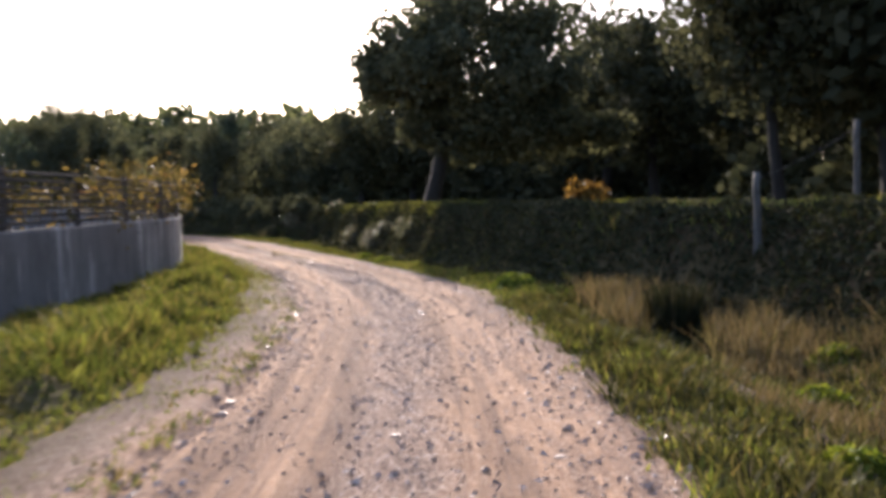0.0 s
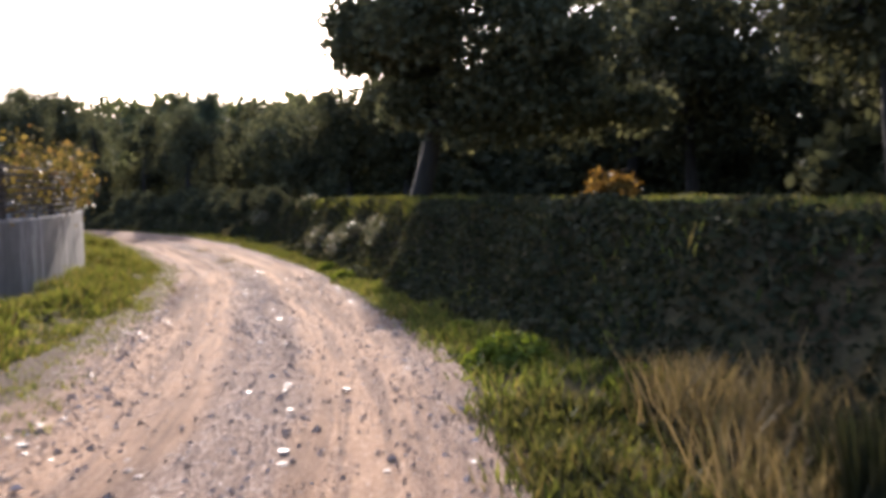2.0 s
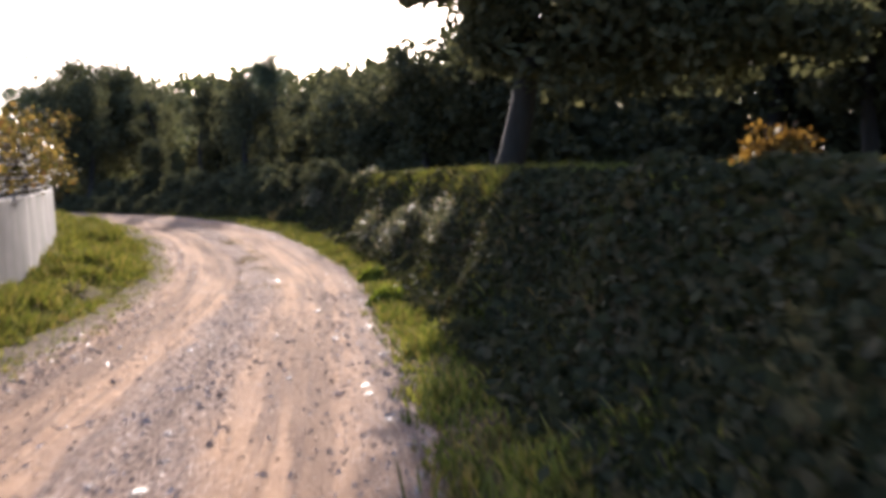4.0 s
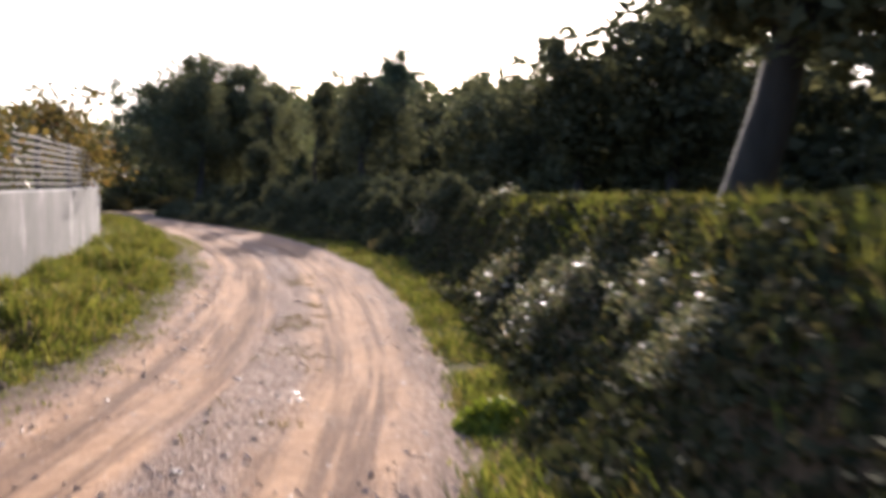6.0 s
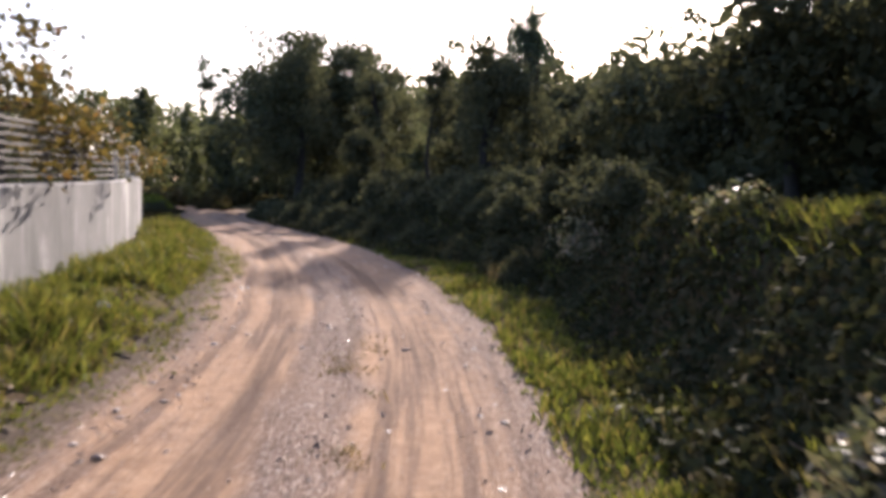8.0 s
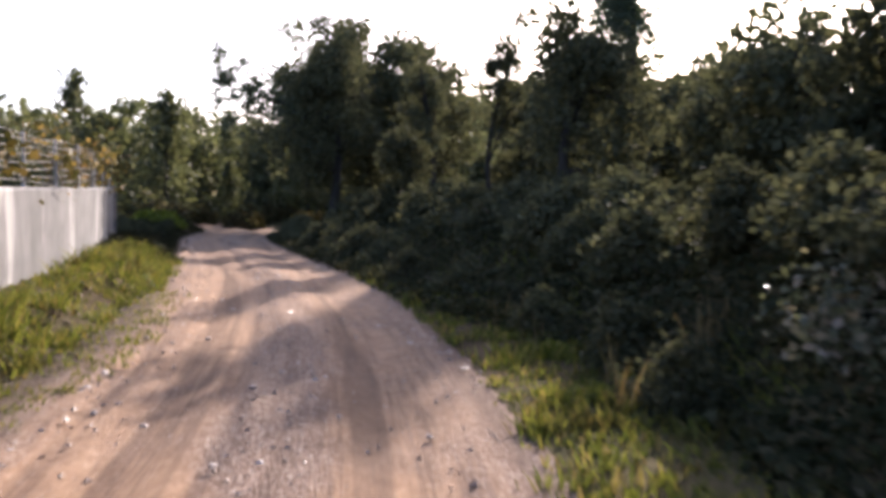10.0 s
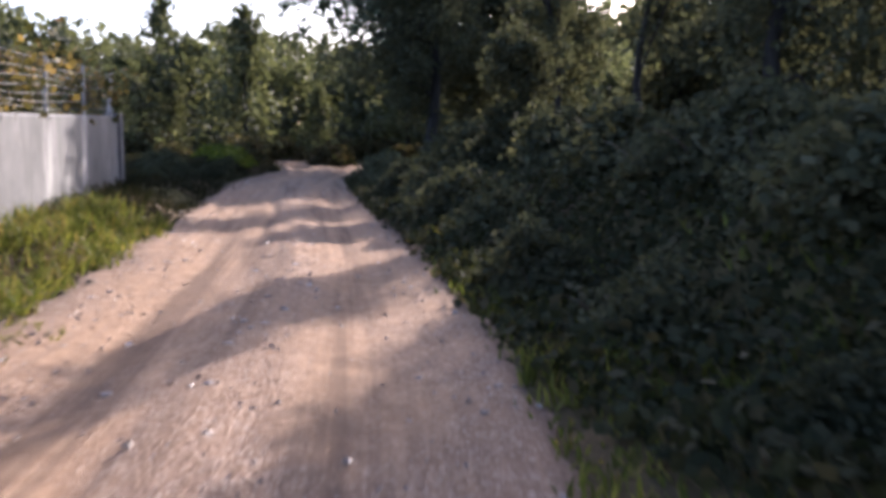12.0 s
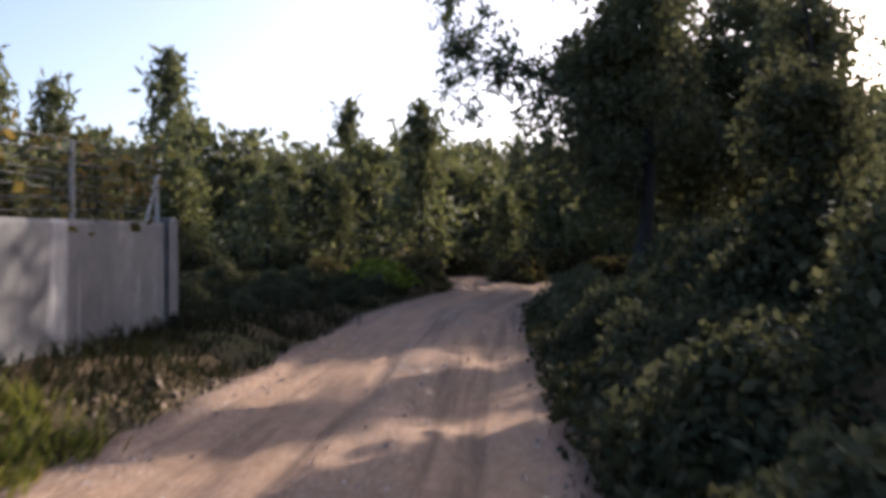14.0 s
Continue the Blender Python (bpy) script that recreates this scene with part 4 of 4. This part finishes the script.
for x, y, size, turn in ((-28.4, 47.8, 1.0, 40), (-25.0, 52.3, 0.9, 90), (-28.0, 51.0, 1.0, 140), (-30.8, 48.6, 1.1, 210), (-31.0, 45.5, 1.1, 10), (-28.6, 44.6, 1.0, 300), (-24.2, 55.0, 0.9, 30), (-33.5, 43.0, 1.1, 120), (-31.0, 41.0, 1.1, 260), (-26.0, 46.8, 0.7, 180), (-34.0, 47.5, 1.2, 60), (-32.5, 51.5, 1.2, 160), (-29.5, 54.5, 1.2, 250), (-27.2, 57.0, 1.1, 40), (-36.0, 40.5, 1.2, 10), (-35.5, 52.5, 1.3, 330), (-32.0, 37.5, 1.1, 70), (-30.5, 59.0, 1.2, 280)):
    planted(HEATH, x, y, size, turn)
# the yellow bush on the field
stand(bush("autumn_bush", "small orange autumn bush on the lit field", *bush_meshes(63, (0.85, 0.65, 0.8), 950, 0.11, LEAF_ORANGE, 16, 0.24)), 4.5, 24.8, 1.5)


# ---- a fence post on the field's edge ----
def fence_post(x, y, high):
    rng = np.random.default_rng(3)
    z = np.linspace(-0.3, high, 8)
    v, q = tube(np.c_[0.008 * rng.normal(size=8), 0.008 * rng.normal(size=8), z], 0.045 - 0.010 * np.linspace(0, 1, 8), 9)
    cap = len(v) - 9
    q = np.r_[q, [[cap, cap + 1, cap + 2, cap + 3], [cap, cap + 3, cap + 4, cap + 5], [cap, cap + 5, cap + 6, cap + 7], [cap, cap + 7, cap + 8, cap + 8]][:3]]
    ob = new("fence_post", mesh_of("fence_post", v, q, POST_GREY, True))
    ob.location = (x, y, gz(x, y) - 0.25)
    return tagged(ob, "weathered pale fence post standing in field grass", "post")


fence_post(4.85, 9.8, 1.25)
fence_post(3.2, 8.5, 1.02)


def slack_wire(a, b, sag):
    """A thin wire tied round two posts."""
    a, b = np.array(a), np.array(b)
    t = np.linspace(0, 1, 14)[:, None]
    v, q = tube(a + (b - a) * t - np.c_[0 * t, 0 * t, sag * 4 * t * (1 - t)], [0.004] * 14, 5)
    ob = new("fence_wire", mesh_of("fence_wire", v, q, GALV, True))
    return tagged(ob, "thin slack wire strung between two field posts", "wire")


slack_wire((3.2, 8.5, gz(3.2, 8.5) + 0.70), (4.85, 9.8, gz(4.85, 9.8) + 0.92), 0.04)


# ---- a far lattice mast over the trees ----
def lattice_mast(x, y, high, wide):
    ob = new("lattice_mast")
    tagged(ob, "pale steel lattice mast far behind the wood", "mast")
    ob.location = (x, y, gz(x, y))
    corner = [(-1, -1), (1, -1), (1, 1), (-1, 1)]
    for cx, cy in corner:
        v, q = tube([(cx * wide / 2, cy * wide / 2, 0), (cx * wide * 0.12, cy * wide * 0.12, high)], [0.12, 0.08], 5)
        child("leg", mesh_of("leg", v, q, POST_PALE), ob)
    pieces = []
    for i in range(12):
        h0, h1 = high * i / 12, high * (i + 1) / 12
        w0, w1 = wide / 2 - wide * 0.38 * i / 12, wide / 2 - wide * 0.38 * (i + 1) / 12
        for k in range(4):
            a, b = corner[k], corner[(k + 1) % 4]
            pieces.append(tube([(a[0] * w0, a[1] * w0, h0), (b[0] * w1, b[1] * w1, h1)], [0.05, 0.05], 4))
            pieces.append(tube([(a[0] * w1, a[1] * w1, h1), (b[0] * w1, b[1] * w1, h1)], [0.05, 0.05], 4))
    v, q = joined(pieces)
    child("bracing", mesh_of("bracing", v, q, POST_PALE), ob)
    for k in range(2):
        z = high * (0.9 - 0.12 * k)
        v, q = tube([(-1.6, 0, z), (0, 0, z + 0.1), (1.6, 0, z)], [0.06, 0.09, 0.06], 5)
        child("crossarm", mesh_of("crossarm", v, q, POST_PALE), ob)


lattice_mast(-140, 164, 36, 4)


# ---- grasses, weeds and loose stones ----
def blades(rng, xy, high, wide, lean=0.45):
    """One tapered blade at each place, rooted in the ground; high may be one number or one for each."""
    n = len(xy)
    z = ground_z(xy)
    h = np.broadcast_to(high, (n,)) * rng.uniform(0.55, 1.25, n)
    a = rng.uniform(0, 2 * np.pi, n)
    side = np.c_[np.cos(a), np.sin(a), 0 * a] * wide / 2
    foot = np.c_[xy, z - 0.01]
    tip = foot + np.c_[rng.normal(size=(n, 2)) * (h * lean)[:, None], h]
    mid = foot + (tip - foot) * (0.55, 0.55, 0.65)
    v = np.stack([foot - side, foot + side, mid + side * 0.8, mid - side * 0.8, tip], 1).reshape(-1, 3)
    k = np.arange(n)[:, None] * 5
    return v, np.concatenate([k + [0, 1, 2], k + [0, 2, 3], k + [3, 2, 4]])


def lane_spots(rng, s0, s1, n, u_lo, u_hi):
    """Places beside the lane between rows of y; u_lo and u_hi are functions of the row."""
    k = rng.integers(int((s0 + 16) * 10), int((s1 + 16) * 10), n)
    t = rng.uniform(0, 1, n)
    u = u_lo(k) + (u_hi(k) - u_lo(k)) * t
    return MID[k] + RIGHT[k] * u[:, None] + rng.normal(size=(n, 2)) * 0.05, u


def tufted(rng, xy, per, spread):
    return np.repeat(xy, per, 0) + rng.normal(size=(len(xy) * per, 2)) * spread


def wall_u(k):
    w = np.interp(LINE[k, 0], WLINE[:, 0], np.arange(len(WLINE))).astype(int)
    return ((WMID[w] - MID[k]) * RIGHT[k]).sum(1)


def toe_u(k):
    return np.interp(LINE[k, 0], BANK[:, 0], BANK[:, 1])


rng = np.random.default_rng(70)
left, u = lane_spots(rng, -3, 37.6, 13000, lambda k: -LINE[k, 2] - 3.0, lambda k: -LINE[k, 2] - margin(LINE[k, 0]))
row, u = lane_uv(left)
left = left[u > wall_u(row) + 0.03]
row, u = lane_uv(left)
bare = (lumps(left, 0.19, 8.0) + 0.5 * lumps(left, 0.5, 1.0) < -0.58) & (-u - LINE[row, 2] - margin(LINE[row, 0]) < 1.3)
left = left[~bare]
tall = 0.13 + 0.09 * (lumps(left, 0.5, 4.0) + lumps(left, 1.7, 2.0))
d = -lane_uv(left)[1] - LINE[lane_uv(left)[0], 2]
tall = np.clip(tall, 0.06, 0.30) * (0.6 + 0.4 * ease((d - margin(LINE[lane_uv(left)[0], 0])) / 0.4))
edge, u = lane_spots(rng, -2, 34, 1500, lambda k: -LINE[k, 2] - margin(LINE[k, 0]), lambda k: -LINE[k, 2] + 0.1)
v0, q0 = blades(rng, tufted(rng, edge, 7, 0.04), 0.05, 0.012)
tagged(new("margin_grass", mesh_of("margin_grass", v0, q0, GRASS)), "sparse short grass at the lane's margin", "grass", kind="stuff")
v, q = blades(rng, tufted(rng, left, 11, 0.055), np.repeat(tall, 11), 0.016)
tagged(new("bank_grass", mesh_of("bank_grass", v, q, GRASS)), "lush tufted green grass on the bank below the wall", "grass", kind="stuff")

beyond, u = lane_spots(rng, 37.2, 53, 6200, lambda k: -LINE[k, 2] - 6.5, lambda k: -LINE[k, 2] - 0.18)
row, u = lane_uv(beyond)
beyond = beyond[(beyond[:, 1] > 39.3) | (u > wall_u(row) + 0.03)]
v, q = blades(rng, tufted(rng, beyond, 10, 0.08), np.repeat(np.clip(0.13 + 0.07 * lumps(beyond, 0.7, 4.0), 0.05, 0.26), 10), 0.014)
# The dark leaf colour stands in for the shade past the wall.
tagged(new("scrub_grass", mesh_of("scrub_grass", v, q, LEAF_DARKENED)), "rough grass past the end of the wall, its shade put into a dark colour", "grass", kind="stuff")

right, u = lane_spots(rng, -2, 50, 6000, lambda k: LINE[k, 2] + 0.05, lambda k: toe_u(k) + 0.25)
tall = np.clip(0.08 + 0.06 * lumps(right, 0.6, 7.0), 0.03, 0.25)
v, q = blades(rng, tufted(rng, right, 11, 0.05), np.repeat(tall, 11), 0.015)
tagged(new("verge_grass", mesh_of("verge_grass", v, q, GRASS)), "short green grass along the lane's verge", "grass", kind="stuff")

dry, u = lane_spots(rng, -1, 9.2, 1200, lambda k: LINE[k, 2] + 0.9, lambda k: toe_u(k) + 0.1)
t = ((dry[:, 0] + 0.16) * 2.31 + (dry[:, 1] + 0.09) * 7.84) / 66.8
dry = dry[(np.hypot(dry[:, 0] + 0.16 - 2.31 * t, dry[:, 1] + 0.09 - 7.84 * t) > 0.3) | (t > 1.1) | (t < 0.6)]
v, q = blades(rng, tufted(rng, dry, 14, 0.07), np.repeat(np.clip(0.16 + 0.12 * lumps(dry, 0.8, 1.0) + 0.16 * ease((dry[:, 1] - 6.0) / 1.5), 0.08, 0.5), 14), 0.010, 0.35)
tagged(new("dry_grass", mesh_of("dry_grass", v, q, DRY_GRASS)), "tall straw-coloured dry grass beside the lane", "grass", kind="stuff")

field, u = lane_spots(rng, 4, 40, 3800, lambda k: toe_u(k) + 0.5, lambda k: toe_u(k) + 7.5)
v, q = blades(rng, tufted(rng, field, 9, 0.09), np.repeat(np.clip(0.10 + 0.05 * lumps(field, 0.9, 5.0), 0.04, 0.2), 9), 0.02)
tagged(new("field_grass", mesh_of("field_grass", v, q, GRASS)), "sunlit rough grass on the field above the bank", "grass", kind="stuff")

lip, u = lane_spots(rng, 17.5, 26.5, 1300, lambda k: toe_u(k) + 0.75, lambda k: toe_u(k) + 2.6)
v, q = blades(rng, tufted(rng, lip, 12, 0.07), np.repeat(np.clip(0.17 + 0.06 * lumps(lip, 0.7, 2.0), 0.08, 0.26), 12), 0.014)
tagged(new("bank_top_grass", mesh_of("bank_top_grass", v, q, GRASS)), "sunlit grass hanging over the bank's lip", "grass", kind="stuff")

crown, u = lane_spots(rng, 19, 27.5, 230, lambda k: 0 * k - 0.06, lambda k: 0 * k + 0.24)
crown = crown[lumps(crown, 0.7, 3.0) > 0.0]
v, q = blades(rng, tufted(rng, crown, 14, 0.05), 0.05, 0.011, 0.8)
tagged(new("crown_grass", mesh_of("crown_grass", v, q, DRY_GRASS)), "worn dry tufts between the wheel tracks", "grass", kind="stuff")
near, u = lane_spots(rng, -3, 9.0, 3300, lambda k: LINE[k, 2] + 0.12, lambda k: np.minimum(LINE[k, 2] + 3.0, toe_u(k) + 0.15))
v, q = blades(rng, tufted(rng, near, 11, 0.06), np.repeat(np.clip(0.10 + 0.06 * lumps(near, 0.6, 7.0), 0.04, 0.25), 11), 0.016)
tagged(new("rough_grass", mesh_of("rough_grass", v, q, SHADED_GRASS)), "rough green and brown grass below the bank, darkened in colour for shade", "grass", kind="stuff")

# earth clods along the bank's cut edge
clods, u = lane_spots(rng, 7, 39, 2600, lambda k: -LINE[k, 2] - margin(LINE[k, 0]) - 0.5, lambda k: -LINE[k, 2] - margin(LINE[k, 0]) + 0.06)
pieces = []
for p, level in zip(clods, ground_z(clods)):
    r = min(rng.lognormal(math.log(0.017), 0.5), 0.034)
    a = np.linspace(0, 2 * np.pi, 7)[:-1]
    rings = [np.c_[np.cos(a), np.sin(a), 0 * a + h] * np.c_[np.full((6, 2), w), np.ones(6)] * rng.uniform(0.75, 1.3, (6, 1)) for h, w in ((-0.5, 1.1), (0.3, 1.0), (0.75, 0.5))]
    lump = np.concatenate(rings) * (r * rng.uniform(0.8, 1.6), r, r * 0.9) + (p[0], p[1], level)
    pieces.append((lump, np.r_[grid_faces(3, 6), [[12, 13, 14, 15], [12, 15, 16, 17]]]))
v, q = joined(pieces)
tagged(new("earth_clods", mesh_of("earth_clods", v, q, EARTH, True)), "dark brown earth clods along the cut grass edge", "earth", kind="stuff")

# creeping bramble and ivy over the bank's face, the bank's shade put into its colour
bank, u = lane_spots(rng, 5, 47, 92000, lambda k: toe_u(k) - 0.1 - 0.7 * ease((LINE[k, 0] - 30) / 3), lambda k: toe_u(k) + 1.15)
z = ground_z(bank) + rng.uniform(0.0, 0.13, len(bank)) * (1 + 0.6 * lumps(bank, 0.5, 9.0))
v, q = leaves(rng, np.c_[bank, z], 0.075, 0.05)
tagged(new("bank_creeper", mesh_of("bank_creeper", v, q, LEAF_DARKENED)), "creeping bramble covering the bank, coloured dark for the bank's shade", "creeper", kind="stuff")


def weed_meshes(seed, wide, high, count, leaf):
    rng = np.random.default_rng(seed)
    a, r = rng.uniform(0, 2 * np.pi, count), wide * np.sqrt(rng.uniform(0, 1, count))
    spots = np.c_[np.cos(a) * r, np.sin(a) * r, high * (1 - (r / wide) ** 2) * rng.uniform(0.3, 1.0, count) + 0.02]
    v, q = leaves(rng, spots, leaf, leaf * 0.6)
    pieces = [tube(np.linspace((p[0] * 0.4, p[1] * 0.4, -0.08), p, 4), [0.005, 0.004, 0.003, 0.002], 4) for p in spots[::max(1, count // 30)]]
    tv, tq = joined(pieces)
    return mesh_of("stem", tv, tq, STEM, True), mesh_of("foliage", v, q, WEED)


WEED_A = stand(bush("weed_clump", "bright green leafy weed clump on the verge", *weed_meshes(80, 0.42, 0.30, 1500, 0.075), category="weed"), 1.0, 10.15, 0.78)
tagged(WEED_A, group="weed clumps on the verge")
for x, y, size, turn in ((1.65, 9.5, 0.6, 30), (0.75, 11.3, 0.45, 150), (-1.25, 20.2, 0.55, 200), (-0.75, 18.1, 0.6, 20), (2.3, 5.2, 0.6, 70), (2.9, 4.4, 0.7, 10), (1.6, 3.4, 0.45, 130), (2.9, 6.2, 0.6, 45), (3.3, 3.6, 0.7, 170),
                         (-9.1, 35.9, 0.55, 45), (-6.2, 31.9, 0.4, 100), (-5.3, 31.2, 0.35, 300), (-23.4, 46.4, 1.7, 15), (-22.6, 45.6, 1.4, 80), (-24.6, 47.0, 1.5, 200), (-10.2, 37.2, 0.5, 20)):
    planted(WEED_A, x, y, size, turn, 1.0, 0.02)


def rush_clump(x, y):
    ob = new("rush_clump")
    tagged(ob, "dark upright rush clump in dry grass", "rush")
    rng = np.random.default_rng(81)
    a, r = rng.uniform(0, 6.28, 900), 0.2 * np.sqrt(rng.uniform(0, 1, 900))
    foot = np.c_[np.cos(a) * r * 0.7, np.sin(a) * r * 0.7, -0.05 + 0 * r]
    tip = np.c_[np.cos(a) * r * 1.5, np.sin(a) * r * 1.5, rng.uniform(0.34, 0.62, 900)]
    side = rng.normal(size=(900, 3)) * 0.006
    v = np.stack([foot - side, foot + side, tip + side * 0.4, tip - side * 0.4], 1).reshape(-1, 3)
    child("foliage", mesh_of("foliage", v, np.arange(3600).reshape(900, 4), LEAF_DARKENED), ob)
    tv, tq = tube([(0, 0, -0.1), (0, 0, 0.05), (0, 0, 0.12)], [0.09, 0.08, 0.03], 8)
    child("stem", mesh_of("stem", tv, tq, STEM, True), ob)
    ob.location = (x, y, gz(x, y) - 0.08)


rush_clump(2.15, 7.75)
reeds, u = lane_spots(rng, 29.5, 31.8, 14, lambda k: LINE[k, 2] + 0.6, lambda k: toe_u(k) + 0.3)
v, q = blades(rng, tufted(rng, reeds, 12, 0.05), 0.28, 0.012, 0.25)
tagged(new("dry_reeds", mesh_of("dry_reeds", v, q, DRY_GRASS)), "pale dry grass stalks on the verge", "grass", kind="stuff")


def paper_scrap(x, y):
    """A crumpled scrap of white paper lying in the grass."""
    rng = np.random.default_rng(83)
    g = np.linspace(-1, 1, 6)
    gx, gy = np.meshgrid(g * 0.05, g * 0.035)
    z = 0.045 + 0.02 * rng.normal(size=gx.shape)
    top = np.c_[gx.ravel(), gy.ravel(), z.ravel()]
    f = grid_faces(6, 6)
    ob = new("paper_scrap", mesh_of("paper_scrap", np.r_[top, top - (0, 0, 0.003)], np.r_[f, f[:, ::-1] + 36], PAPER))
    ob.matrix_basis = pose(x, y, gz(x, y) + 0.01, 25, 10, 40)
    return tagged(ob, "crumpled scrap of white paper in the grass", "litter")


paper_scrap(-7.4, 26.65)


def pebble_mesh(seed):
    rng = np.random.default_rng(seed)
    bm = bmesh.new()
    bmesh.ops.create_icosphere(bm, subdivisions=1, radius=1.0)
    for v in bm.verts:
        v.co *= rng.uniform(0.75, 1.2)
        v.co.z *= 0.6
    me = bpy.data.meshes.new("pebble")
    bm.to_mesh(me)
    bm.free()
    me.materials.append(STONE)
    return me


def stone_spots(rng, s0, s1, n, all_over=0.1):
    """Loose stones lie on the margins and along the crown between the wheel tracks."""
    k = rng.integers(int((s0 + 16) * 10), int((s1 + 16) * 10), n)
    where = rng.uniform(0, 1, n) * 0.9 + (rng.uniform(0, 1, n) < all_over) * 1.0
    u = np.where(where < 0.3, rng.normal(0.05, 0.16, n), np.where(where < 0.65, -LINE[k, 2] + 0.05 + np.abs(rng.normal(0, 0.22, n)), np.where(where < 0.9, LINE[k, 2] - 0.02 - np.abs(rng.normal(0, 0.25, n)), rng.uniform(-1.2, 1.2, n))))
    xy = MID[k] + RIGHT[k] * u[:, None] + rng.normal(size=(n, 2)) * 0.04
    return np.c_[xy, LINE[k, 3] + road_height(ARC[k], u) + 0.012]


rng = np.random.default_rng(90)
kinds = [pebble_mesh(i) for i in range(4)]
base = np.array([(1, 0, 0), (-0.4, 0.9, 0.1), (-0.6, -0.8, 0), (0.2, 0.1, 0.75), (0, 0, -0.6)])
tris = np.array([(0, 1, 3), (1, 2, 3), (2, 0, 3), (1, 0, 4), (2, 1, 4), (0, 2, 4)])
spots = np.r_[stone_spots(rng, -1, 46, 13000), stone_spots(rng, 1, 19, 15000, 0.4)]
size = rng.lognormal(math.log(0.0088), 0.45, len(spots)).clip(0.003, 0.027)
turn = rng.uniform(0, 2 * np.pi, len(spots))
shape = base[None] * rng.uniform(0.65, 1.35, (len(spots), 1, 3)) * size[:, None, None]
c, sn = np.cos(turn)[:, None], np.sin(turn)[:, None]
shape = np.stack([shape[..., 0] * c - shape[..., 1] * sn, shape[..., 0] * sn + shape[..., 1] * c, shape[..., 2]], -1)
v = (shape + spots[:, None]).reshape(-1, 3)
q = (tris[None] + (np.arange(len(spots)) * len(base))[:, None, None]).reshape(-1, 3)
tagged(new("loose_gravel", mesh_of("loose_gravel", v, q, STONE)), "small loose gravel strewn over the dirt lane", "gravel", kind="stuff")
for i, p in enumerate(stone_spots(rng, 1, 37, 290)):
    ob = child("stone", kinds[i % 4], road)
    r = rng.uniform(0.012, 0.030)
    ob.matrix_basis = pose(p[0], p[1], p[2] + 0.1 * r, 0, 0, rng.uniform(0, 360)) @ Matrix.Diagonal((r * rng.uniform(0.8, 1.4), r, r * rng.uniform(0.7, 1.0), 1))
